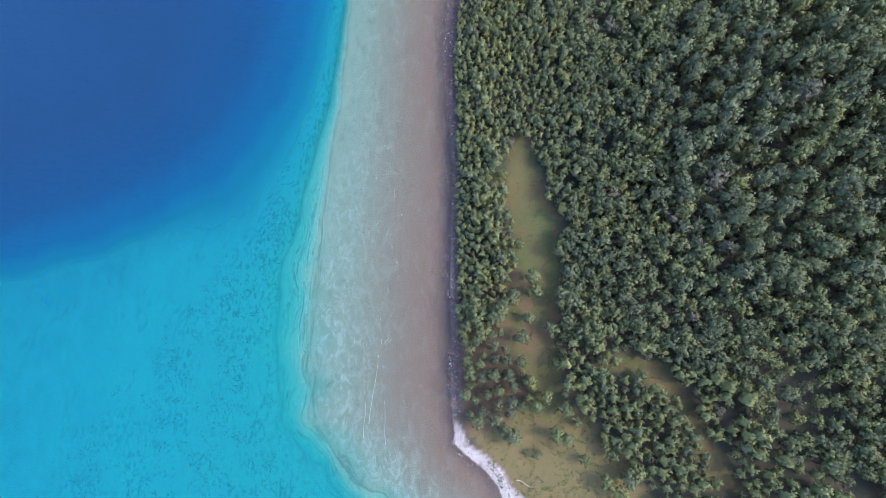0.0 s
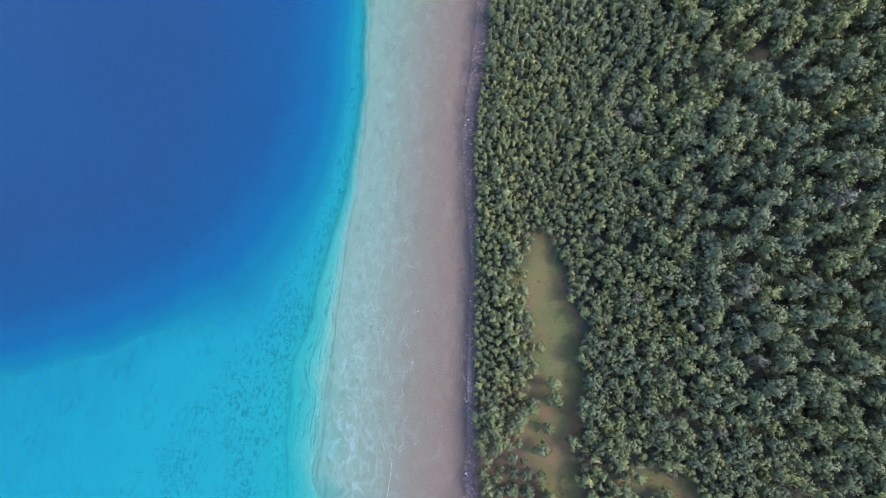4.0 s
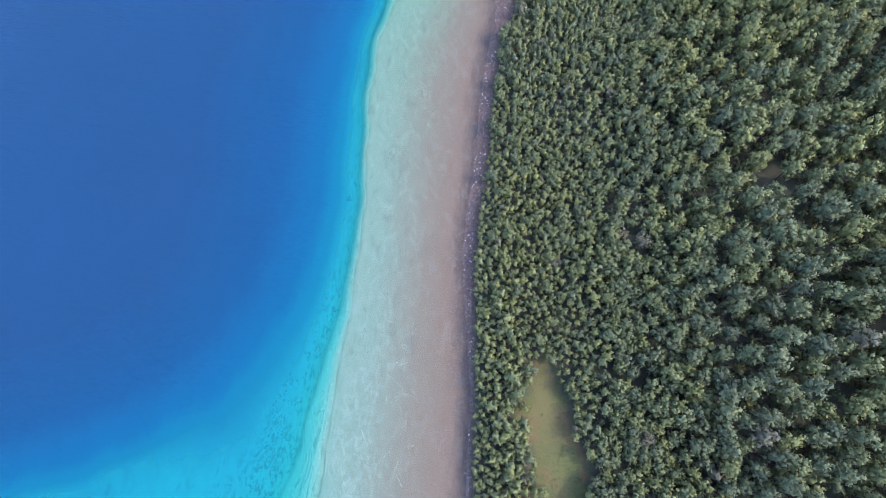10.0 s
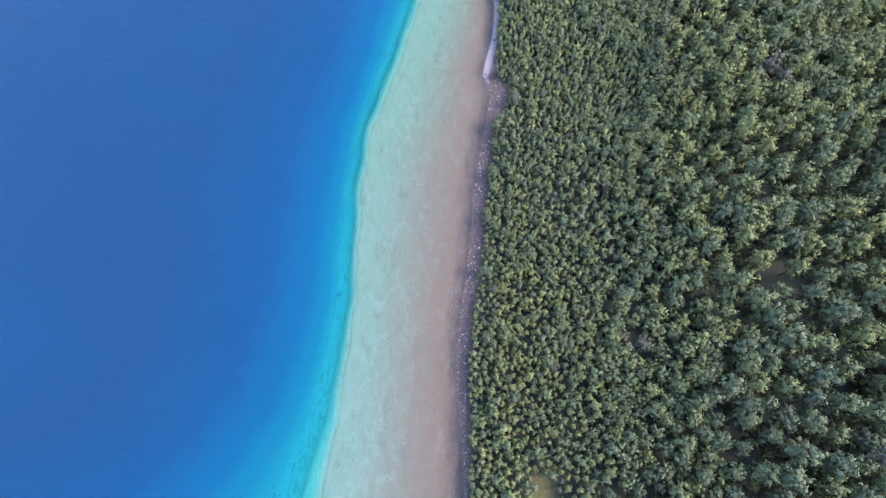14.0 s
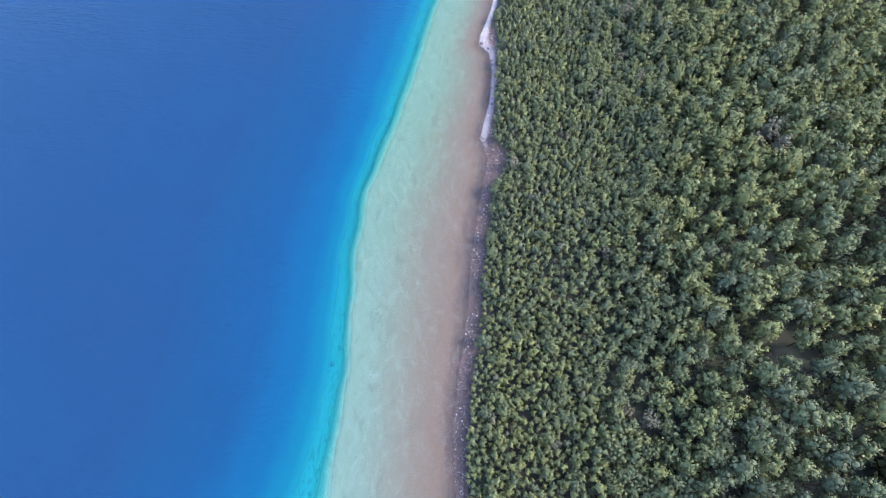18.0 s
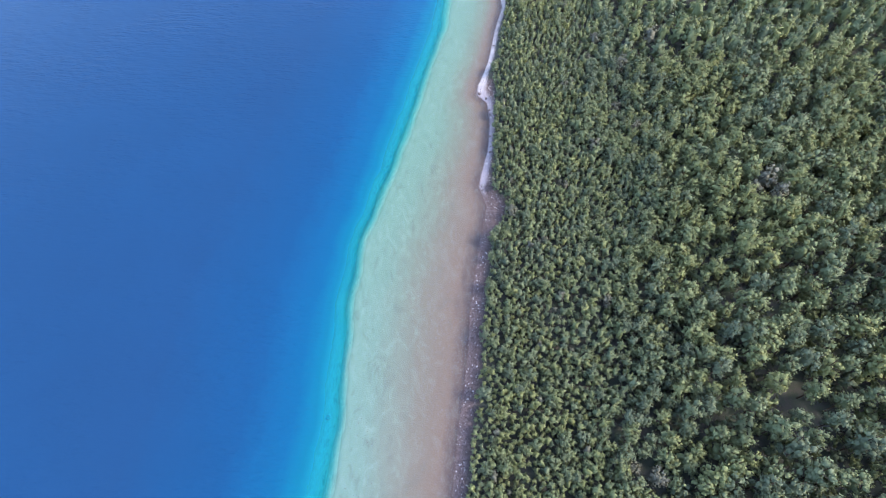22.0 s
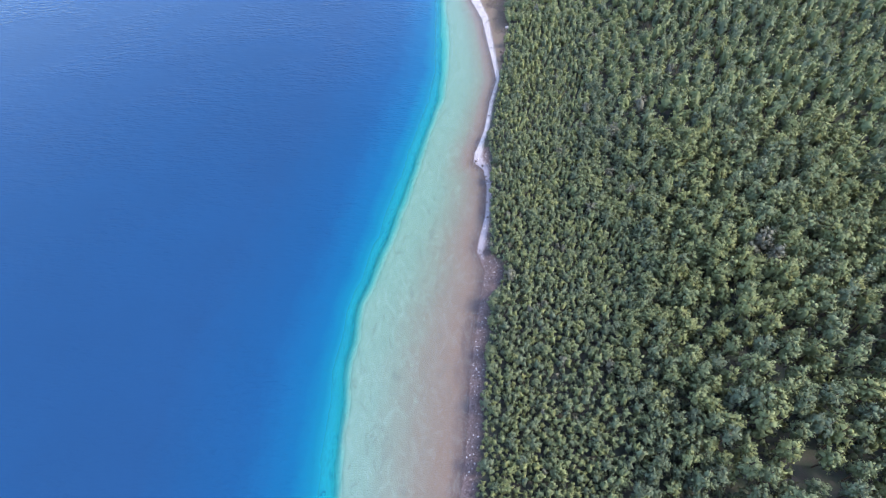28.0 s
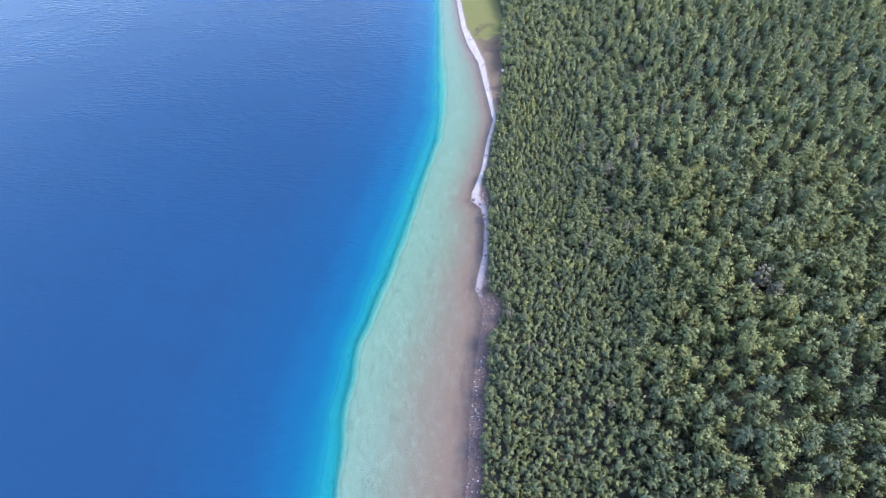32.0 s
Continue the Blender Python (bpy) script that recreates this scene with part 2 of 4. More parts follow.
def water_material():
    """Clear lake water: the deeper, the more of its own blue scatters back; ripples for the sky's gloss."""
    w = Nodes("lake_water")
    depth = w.attribute("depth")
    uneven = w.math("ADD", w.math("MULTIPLY", w.noise(0.22, 5, 0.6, w.place((1.0, 0.45, 1.0)), 0.8), 0.22), 0.89)
    d = w.math("DIVIDE", w.math("MULTIPLY", depth, uneven), 16.0)
    tone = w.ramp(d, [(0.0, (0.03, 0.17, 0.19)), (0.08, (0.010, 0.235, 0.30)), (0.19, (0.006, 0.190, 0.285)), (0.28, (0.002, 0.104, 0.192)), (0.40, (0.002, 0.064, 0.154)), (0.62, (0.004, 0.040, 0.115)), (1.0, (0.007, 0.034, 0.098))])
    body = w.add("BsdfDiffuse")
    w.put(body.inputs[0], w.mix(w.math("MULTIPLY", w.span(w.noise(0.02, 3), 0.35, 0.7), 0.10), tone, (0.006, 0.055, 0.165)))
    clear = w.add("BsdfTransparent")
    w.put(clear.inputs[0], w.ramp(d, [(0.0, (0.97, 0.99, 0.99)), (0.035, (0.84, 0.98, 0.98)), (0.06, (0.45, 0.95, 0.97)), (0.1, (0.14, 0.90, 0.96)), (0.2, (0.08, 0.88, 1.0)), (0.4, (0.0, 0.35, 0.7))]))
    veil = w.ramp(d, [(0.0, 0.02), (0.04, 0.05), (0.075, 0.22), (0.12, 0.42), (0.2, 0.55), (0.32, 0.85), (0.5, 1.0)])
    under = w.add("MixShader")
    for socket, v in zip(under.inputs, (veil, clear.outputs[0], body.outputs[0])):
        w.put(socket, v)
    gust = w.math("MULTIPLY", w.span(w.noise(0.03, 3), 0.35, 0.65, 0.15, 1.0), w.span(depth, 0.5, 7.0, 0.12, 1.0))
    waves = w.math("ADD", w.noise(1.0, 1, 0.4, w.place((0.20, 0.62, 1.0)), 0.15), w.math("MULTIPLY", w.noise(1.0, 1, 0.4, w.place((0.45, 1.2, 1.0)), 0.2), 0.6))
    crests = w.math("MULTIPLY", waves, gust)
    rip, chop = w.bump(crests, 1.0, 0.13), w.bump(crests, 1.0, 0.55)
    gloss = w.add("BsdfGlossy")
    gloss.inputs["Roughness"].default_value = 0.12
    w.put(gloss.inputs["Normal"], rip)
    w.put(body.inputs["Normal"], chop)
    facing = w.add("LayerWeight")
    facing.inputs[0].default_value = 0.5
    w.put(facing.inputs["Normal"], rip)
    fres = w.math("ADD", w.math("MULTIPLY", w.math("POWER", facing.outputs["Facing"], 4.4), 0.98), 0.02)
    top = w.add("MixShader")
    for socket, v in zip(top.inputs, (fres, under.outputs[0], gloss.outputs[0])):
        w.put(socket, v)
    w.tree.links.new(top.outputs[0], w.out.inputs[0])
    return w.mat


def leaf_material(name, single):
    """Foliage. single: a tree that is an object of its own takes its tint from Object Info."""
    f = Nodes(name)
    tint = f.add("ObjectInfo").outputs["Random"] if single else f.attribute("tint")
    leaf = f.add("NewGeometry").outputs["Random Per Island"]
    if single:
        tint = f.math("ADD", f.math("MULTIPLY", tint, 0.56), 0.40)
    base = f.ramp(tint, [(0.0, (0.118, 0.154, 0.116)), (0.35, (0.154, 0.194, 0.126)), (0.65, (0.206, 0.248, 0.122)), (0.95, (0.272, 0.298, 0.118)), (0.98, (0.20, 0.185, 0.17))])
    col = f.mix(0.35, base, f.ramp(leaf, [(0.0, (0.11, 0.140, 0.092)), (0.6, (0.155, 0.186, 0.112)), (1.0, (0.23, 0.250, 0.145))]))
    puff = f.add("VectorTransform", vector_type="NORMAL", convert_from="OBJECT", convert_to="WORLD")
    f.put(puff.inputs[0], f.add("Attribute", attribute_name="puff").outputs["Vector"])
    body = f.add("BsdfPrincipled")
    f.put(body.inputs["Base Color"], col)
    body.inputs["Roughness"].default_value, body.inputs["Specular IOR Level"].default_value = 0.7, 0.2
    body.inputs["Sheen Weight"].default_value, body.inputs["Sheen Roughness"].default_value = 0.06, 0.5
    thin = f.add("BsdfTranslucent")
    f.put(thin.inputs[0], f.mix(0.5, col, (0.12, 0.17, 0.05)))
    for shade in (body, thin):
        f.put(shade.inputs["Normal"], puff.outputs[0])
    both = f.add("MixShader")
    both.inputs[0].default_value = 0.36
    f.tree.links.new(body.outputs[0], both.inputs[1])
    f.tree.links.new(thin.outputs[0], both.inputs[2])
    f.tree.links.new(both.outputs[0], f.out.inputs[0])
    return f.mat


def plain_material(name, stops, scale, rough=0.85, relief=0.4, grain=(1, 1, 1)):
    p = Nodes(name)
    n = p.math("ADD", p.math("MULTIPLY", p.noise(scale, 5, 0.6, p.place(grain)), 0.6), p.math("MULTIPLY", p.noise(scale * 5, 3, 0.6, p.place(grain)), 0.4))
    n = p.math("ADD", n, p.math("MULTIPLY", p.math("SUBTRACT", p.add("ObjectInfo").outputs["Random"], 0.5), 0.25))
    n = p.math("ADD", n, p.math("MULTIPLY", p.math("SUBTRACT", p.add("NewGeometry").outputs["Random Per Island"], 0.5), 0.35))
    return p.surface(p.ramp(n, stops), rough, p.bump(n, relief, 0.1), 0.2)


GROUND, WATER = ground_material(), water_material()
LEAF, WOODS = leaf_material("leaf", True), leaf_material("woods_leaf", False)
BARK = plain_material("bark", [(0.3, (0.045, 0.032, 0.024)), (0.6, (0.10, 0.075, 0.058)), (0.8, (0.16, 0.13, 0.11))], 4.0, 0.9, 0.6, (1, 1, 0.25))
ROCK = plain_material("rock", [(0.25, (0.12, 0.102, 0.113)), (0.5, (0.235, 0.203, 0.222)), (0.8, (0.40, 0.366, 0.385))], 2.0)
DARK_ROCK = plain_material("dark_rock", [(0.2, (0.050, 0.038, 0.042)), (0.5, (0.104, 0.076, 0.078)), (0.8, (0.15, 0.12, 0.125))], 2.0)
PALE_WOOD = plain_material("bleached_wood", [(0.25, (0.20, 0.18, 0.165)), (0.5, (0.30, 0.28, 0.26)), (0.75, (0.40, 0.38, 0.36))], 3.0, 0.85, 0.4, (4, 1, 1))
TUFT = plain_material("dry_tuft", [(0.2, (0.075, 0.095, 0.036)), (0.5, (0.11, 0.125, 0.052)), (0.8, (0.18, 0.155, 0.085))], 1.5)
WEED = plain_material("water_weed", [(0.2, (0.03, 0.06, 0.05)), (0.6, (0.05, 0.10, 0.08)), (0.9, (0.09, 0.13, 0.10))], 1.5)
HEATH = plain_material("brown_heath", [(0.2, (0.10, 0.08, 0.085)), (0.5, (0.19, 0.15, 0.15)), (0.8, (0.28, 0.23, 0.22))], 1.5)

# ---- plan: lines along the shore, south to north ----
SHORE = [(400, -900), (60, -90), (28, -45), (17, -32), (13.6, -28.4), (12.4, -25.8), (9.6, -22.4), (5.0, -18.9), (2.5, -16.6), (2.8, -14.2), (2.3, -11), (1.8, -2), (2.0, 7.3), (1.8, 21), (2.1, 35.5), (2.7, 50.6),
         (0.9, 69.9), (0.0, 84.5), (1.0, 97.6), (3.0, 113.3), (4.0, 130.3), (6.5, 148.7), (8.6, 161.5), (6.5, 169.5), (7.2, 174), (9.3, 183.4), (10.3, 195.9), (9.4, 204), (6.0, 208.2), (6.5, 212.6), (8.5, 218.6),
         (10.2, 225), (12.9, 241.7), (15.9, 255), (14.2, 273), (11.2, 300.8), (6.8, 316.5), (4.0, 333.5), (1.5, 365), (-4, 420), (-60, 2600)]
LIP = [(380, -930), (40, -110), (0, -48), (-14.6, -28.4), (-18.6, -25.8), (-23.9, -22.2), (-28, -17.3), (-31.3, -11), (-31.9, 7.3), (-32.1, 17), (-31.7, 29.7), (-30.1, 50.6), (-28, 66.5), (-27.0, 82.8), (-26.3, 97), (-27.1, 112.6),
       (-27.3, 129.6), (-25.8, 150), (-20.2, 170), (-14.4, 196), (-9.1, 225), (-5.2, 242), (-3.6, 261), (-3.3, 282), (-4.6, 306), (-7.0, 365), (-14, 430), (-72, 2600)]
TERRACE = [(360, -940), (30, -118), (-8, -52), (-21, -28), (-26.4, -23.4), (-31.8, -19.7), (-35.4, -13.5), (-36.5, -5.9), (-39.7, 1.9), (-40.7, 12), (-40.5, 22), (-36.9, 36.8), (-33.7, 54.2), (-30.4, 68.4), (-28.9, 82.3), (-27.8, 97),
           (-28.4, 112.6), (-28.9, 129.5), (-28, 149), (-22.8, 170), (-16.9, 196), (-11.2, 225), (-7.4, 242), (-6.6, 261), (-7.5, 306), (-9, 365), (-16, 430), (-75, 2600)]
DEEP = [(-2600, -420), (-300, -20), (-160, 8), (-110, 20.5), (-96.6, 23.5), (-83, 28.0), (-69.5, 35), (-55.9, 44.5), (-48, 56.5), (-41.5, 70), (-38, 83), (-35.9, 97), (-36, 112.4), (-35.4, 129.4), (-33.2, 149),
        (-28.8, 170), (-24.5, 196), (-18.6, 225), (-11.9, 260), (-11.5, 306), (-12.6, 365), (-20, 430), (-80, 2600)]
BEACH = [(400, -895), (70, -85), (36, -45), (18.7, -28.4), (15.6, -25.8), (13.7, -22.2), (9.9, -19.1), (5.8, -16.6), (5.0, -14.2), (3.1, -11), (2.4, -2), (2.6, 20), (2.7, 50), (0.9, 69.9), (0.6, 84.5), (1.4, 98), (3.0, 113), (4.5, 135), (8.6, 161.5),
         (8.2, 167), (8.9, 173), (10.8, 183.4), (11.7, 196), (11.0, 204), (8.6, 210), (10.1, 218.6), (11.8, 225), (14.3, 241.7), (17.3, 255), (16.2, 273), (14.1, 300.8), (10.6, 316.5), (6.5, 333.5), (3.7, 365), (0, 420), (-55, 2600)]
TREES = [(400, -880), (100, -80), (60, -45), (47, -29), (30, -20), (12, -13), (4.6, -11), (4.4, 0), (3.8, 10), (3.2, 35), (3.6, 50), (3.4, 70), (3.2, 83), (4.6, 98), (6.6, 113.4), (7.6, 130), (9.6, 149), (13.8, 159), (14.2, 163), (10.0, 169), (11.0, 183), (12.0, 204),
         (11.8, 213), (11.2, 218.6), (13.6, 225), (14.4, 238), (16.6, 249), (18.2, 260), (22, 286), (22, 306), (25, 339), (23, 365), (20, 420), (-30, 2600)]
GLADE = [(17.9, 58.5), (20.9, 60.1), (23.6, 53), (25.6, 46), (28.8, 38.5), (29.1, 28), (28.4, 12.7), (27.4, 7.3), (27.7, -0.7), (26.8, -5.9), (33.8, -11), (40.7, -17.3), (43.5, -23.4), (48, -29), (60, -46), (28, -46), (13.6, -28), (6, -14.6),
         (14, -13.5), (16, -9.7), (20.8, -5.9), (19, 0.6), (15.8, 5.9), (13.2, 12.7), (16.9, 21), (17.2, 28), (17.0, 38.5), (13.2, 44.5), (12.0, 49.2), (15.8, 50.6)]
SIDE_GLADE = [(36, 1.9), (44.2, 3.9), (52.2, 1.9), (55.6, -4.6), (60, -13.5), (66, -26), (60, -26), (56.5, -16), (52.8, -5.9), (42.5, -0.7), (37.2, 0)]


def away(px, py, line):
    """The signed distance from a line of points: positive on its left hand, towards the lake."""
    best = np.full(px.shape, 1e9)
    side = np.ones(px.shape)
    for (ax, ay), (bx, by) in zip(line, line[1:]):
        dx, dy = bx - ax, by - ay
        k = np.clip(((px - ax) * dx + (py - ay) * dy) / (dx * dx + dy * dy), 0, 1)
        ox, oy = px - ax - k * dx, py - ay - k * dy
        d = np.hypot(ox, oy)
        near = d < best - 1e-6
        best = np.where(near, d, best)
        cross = dx * oy - dy * ox
        side = np.where(near & (np.abs(cross) > 1e-9), np.sign(cross), side)
    return best * side


def inside(px, py, ring):
    hit = np.zeros(px.shape, bool)
    for (ax, ay), (bx, by) in zip(ring, ring[1:] + ring[:1]):
        if ay != by:
            hit ^= ((ay > py) != (by > py)) & (px < (bx - ax) * (py - ay) / (by - ay) + ax)
    return hit


def wave_noise(px, py, scale, seed):
    """A cheap smooth noise of sums of sines, about -1 to 1."""
    r = np.random.default_rng(seed)
    total = np.zeros(px.shape)
    for _ in range(7):
        a, f, p = r.uniform(0, 6.28), r.uniform(0.6, 1.9) * scale, r.uniform(0, 6.28)
        total += np.sin((px * math.cos(a) + py * math.sin(a)) * f + p)
    return total / 3.2


def zones(px, py):
    """Height and zones of the ground at places of the plan."""
    sh = away(px, py, SHORE)
    south = np.clip((45 - py) / 60, 0, 1)
    amp = 0.3 + 1.2 * south
    qx = px + amp * (wave_noise(px, py, 0.22, 51) + 0.5 * wave_noise(px, py, 0.7, 52))
    qy = py + amp * wave_noise(px, py, 0.25, 53)
    li, te, de = (away(qx, qy, l) for l in (LIP, TERRACE, DEEP))
    a = np.maximum(sh, 0)
    f1 = np.clip(a / np.maximum(a + np.maximum(-li, 0), 1e-3), 0, 1)
    f2 = np.clip(np.maximum(li, 0) / np.maximum(np.maximum(li, 0) + np.maximum(-te, 0), 1e-3), 0, 1) * (li > 0)
    f3 = np.clip(np.maximum(te, 0) / np.maximum(np.maximum(te, 0) + np.maximum(-de, 0), 1e-3), 0, 1) * (te > 0)
    shelf = np.where(sh > 0, np.where(li > 0, np.where(te > 0, 2 + f3, 1 + f2), f1), 0)
    broad = np.clip((np.maximum(te, 0) + np.maximum(-de, 0) - 9) / 25, 0, 1)
    depth = 0.10 * np.minimum(a, 1) + 0.5 * f1 + 0.22 * south * np.clip((f1 - 0.45) / 0.55, 0, 1) ** 1.5 * (0.8 + 0.5 * wave_noise(px, py, 0.35, 55)) + (0.7 + 0.4 * south) * f2 ** (0.8 + 0.6 * south) + (4.9 - 2.5 * broad) * f3 ** (0.74 + 0.1 * broad)
    depth = depth + np.where(de > 0, 0.5 * np.maximum(de, 0), 0)
    depth = 30 * (1 - np.exp(-depth / 30))
    up = np.maximum(-sh, 0)
    land = 0.35 * np.minimum(up, 2) + 0.065 * np.maximum(up - 2, 0)
    land = 14 * (1 - np.exp(-land / 14)) + 0.16 * wave_noise(px, py, 0.35, 3) * np.clip(up / 3, 0, 1)
    far = np.clip((up - 350) / 900, 0, 1)
    land = land + 60 * far * far
    z = np.where(sh > 0, -depth, land)
    return z, sh, shelf, depth, li


def glade(px, py):
    wob = 1.2 * wave_noise(px, py, 0.8, 5)
    wob2 = 1.2 * wave_noise(px, py, 0.8, 6)
    return inside(px + wob, py + wob2, GLADE) | inside(px + wob, py + wob2, SIDE_GLADE)


def sheet(name, xs, ys, heights, values, material):
    """A grid of quads with point attributes."""
    nx, ny = len(xs), len(ys)
    gx, gy = np.meshgrid(xs, ys)
    co = np.stack([gx.ravel(), gy.ravel(), heights.ravel()], 1).astype(np.float32)
    i = np.arange(nx * ny).reshape(ny, nx)
    quads = np.stack([i[:-1, :-1], i[:-1, 1:], i[1:, 1:], i[1:, :-1]], -1).reshape(-1, 4)
    me = mesh_of(name, co, quads)
    me.materials.append(material)
    for key, v in values.items():
        me.attributes.new(key, "FLOAT", "POINT").data.foreach_set("value", v.astype(np.float32).ravel())
    me.polygons.foreach_set("use_smooth", np.ones(len(me.polygons), bool))
    return new(name, me)


def mesh_of(name, co, faces):
    """A mesh from arrays of corners and of triangles or quads."""
    me = bpy.data.meshes.new(name)
    n, k = faces.shape
    me.vertices.add(len(co))
    me.vertices.foreach_set("co", np.ascontiguousarray(co, np.float32).ravel())
    me.loops.add(n * k)
    me.loops.foreach_set("vertex_index", np.ascontiguousarray(faces, np.int32).ravel())
    me.polygons.add(n)
    me.polygons.foreach_set("loop_start", np.arange(0, n * k, k, dtype=np.int32))
    me.update(calc_edges=True)
    return me


def steps(parts):
    return np.unique(np.concatenate([np.arange(a, b, s) for a, b, s in parts]))


# ---- ground and water ----
gx = steps([(-2600, -400, 200), (-400, -140, 20), (-140, -60, 2.5), (-60, 40, 0.8), (40, 90, 2), (90, 260, 8), (260, 2700, 150)])
gy = steps([(-900, -100, 100), (-100, -40, 6), (-40, 380, 0.9), (380, 480, 6), (480, 2700, 150)])
px, py = np.meshgrid(gx, gy)
pz, shore_d, shelf_v, depth_v, lip_v = zones(px, py)
beach_d = away(px, py, BEACH)
trees_d = away(px, py, TREES)
beach_v = np.clip(0.5 + beach_d * 1.2, 0, 1) * np.clip((np.abs(beach_d - shore_d) - 0.5), 0, 1)
rim = np.minimum(np.abs(away(px, py, GLADE + GLADE[:1])), np.abs(away(px, py, SIDE_GLADE + SIDE_GLADE[:1])))
lawn = np.where(inside(px, py, GLADE) | inside(px, py, SIDE_GLADE), rim, -rim)
meadow_v = np.maximum(np.clip(0.5 + 0.14 * lawn, 0, 1), np.clip(0.5 + 0.4 * np.minimum(trees_d, -beach_d), 0, 1) * np.clip((py - 250) / 12, 0, 1))
bank_v = np.clip(trees_d * 0.6 + 0.4, 0, 1) * (py > -11) * (py < 215)
ground = tagged(sheet("ground", gx, gy, pz, {"shelf": shelf_v, "beach": beach_v, "meadow": meadow_v, "inland": -shore_d, "bank": bank_v, "lip": lip_v}, GROUND),
                "lake bed, pale shingle beach, brown forest floor and grassy glades", "ground", kind="structure")
wx = steps([(-2600, -400, 200), (-400, -140, 20), (-140, -60, 2), (-60, 30, 1.0), (30, 130, 10), (130, 700, 100)])
wpx, wpy = np.meshgrid(wx, gy)
water = tagged(sheet("water", wx, gy, np.zeros(wpx.shape), {"depth": zones(wpx, wpy)[3]}, WATER),
               "clear rippled lake water, turquoise over the shallows, deep blue beyond", "lake", kind="structure")


# ---- trees ----
def ball(level):
    """Corners and triangles of a unit icosphere."""
    b = bmesh.new()
    bmesh.ops.create_icosphere(b, subdivisions=level, radius=1)
    v, f = np.array([p.co[:] for p in b.verts]), np.array([[p.index for p in q.verts] for q in b.faces])
    b.free()
    return v, f


ICO_V, ICO_F = ball(1)
BALL_V, BALL_F = ball(2)


def unit(v):
    return v / np.maximum(np.linalg.norm(v, axis=-1, keepdims=True), 1e-6)


def sprays(r, at, out, size):
    """Small kite-shaped leaf sprays at places, growing outwards and up."""
    k = len(at)
    nrm = unit(out + r.normal(size=(k, 3)) * 0.5 + (0, 0, 0.3))
    e = unit(np.cross(nrm, r.normal(size=(k, 3))))
    g = unit(np.cross(nrm, e) + out * 0.6 + (0, 0, 0.2))
    s = size * r.uniform(0.6, 1.35, (k, 1))
    q = np.stack([at - g * s * 0.6, at + e * s * 0.5 - nrm * s * 0.1, at + g * s * 0.8 + nrm * s * 0.1, at - e * s * 0.5 - nrm * s * 0.1], 1)
    f = np.arange(k)[:, None, None] * 4 + np.array([[0, 1, 2], [0, 2, 3]])
    return q.reshape(-1, 3), f.reshape(-1, 3)


def crown_arrays(r, wide, tall, base, lobes, leaves, size, dome, full=1.0):
    """Corners, triangles and soft normals of a crown. dome: one close, rounded head with small bumps;
    else a broad head of many separate boughs round a thin core. full: how stout its boughs are."""
    vs, fs, ns, n = [], [], [], 0

    def put(v, f, nn):
        nonlocal n
        vs.append(v), fs.append(f + n), ns.append(unit(nn))
        n += len(v)

    mid = np.array([0, 0, base + tall * (0.42 if dome else 0.40)])
    half = np.array([wide * 0.5, wide * 0.5, tall * 0.58])
    k = (0.66 if dome else 0.40) * full
    core, core_f = (ICO_V, ICO_F) if leaves < 80 else (BALL_V, BALL_F)
    body = core * half * k * r.uniform(0.86, 1.1, (len(core), 1))
    body[:, 2] *= np.where(body[:, 2] < 0, 0.75, 1.0)
    put(body + mid, core_f, unit(core / half) + r.normal(size=core.shape) * 0.3)
    cent, rads = [], []
    for j in range(lobes):
        h = (j + 0.5) / lobes
        up = 1.0 - 1.25 * h if dome else 0.98 - 1.35 * h ** 1.15
        a = j * 2.4 + r.uniform(-0.5, 0.5)
        flat = math.sqrt(max(0, 1 - up * up))
        d = np.array([math.cos(a) * flat, math.sin(a) * flat, up])
        rad = wide * (r.uniform(0.16, 0.23) if dome else r.uniform(0.11, 0.20) * full)
        c = mid + d * half * (0.66 if dome else r.uniform(0.5, 0.84))
        cent.append(c), rads.append(rad)
        put(ICO_V * np.array([rad, rad, rad * r.uniform(0.8, 1.2)]) * 0.62 * max(1, full) * r.uniform(0.8, 1.15, (len(ICO_V), 1)) + c, ICO_F, ICO_V * 0.65 + unit((c - mid) / half) * 0.5)
    cent, rads = np.array(cent), np.array(rads)
    pick = r.choice(lobes, leaves, p=rads ** 2 / (rads ** 2).sum())
    whole = unit((cent[pick] - mid) / half)
    d = unit(r.normal(size=(leaves, 3)) + whole * 0.7 + (0, 0, 0.3))
    at = cent[pick] + d * rads[pick][:, None] * r.uniform(0.8, 1.25, (leaves, 1))
    v, f = sprays(r, at, d, size)
    put(v, f, np.repeat(d * 0.6 + whole * 0.35 + r.normal(size=(leaves, 3)) * 0.4, 4, 0))
    return np.concatenate(vs), np.concatenate(fs), np.concatenate(ns)


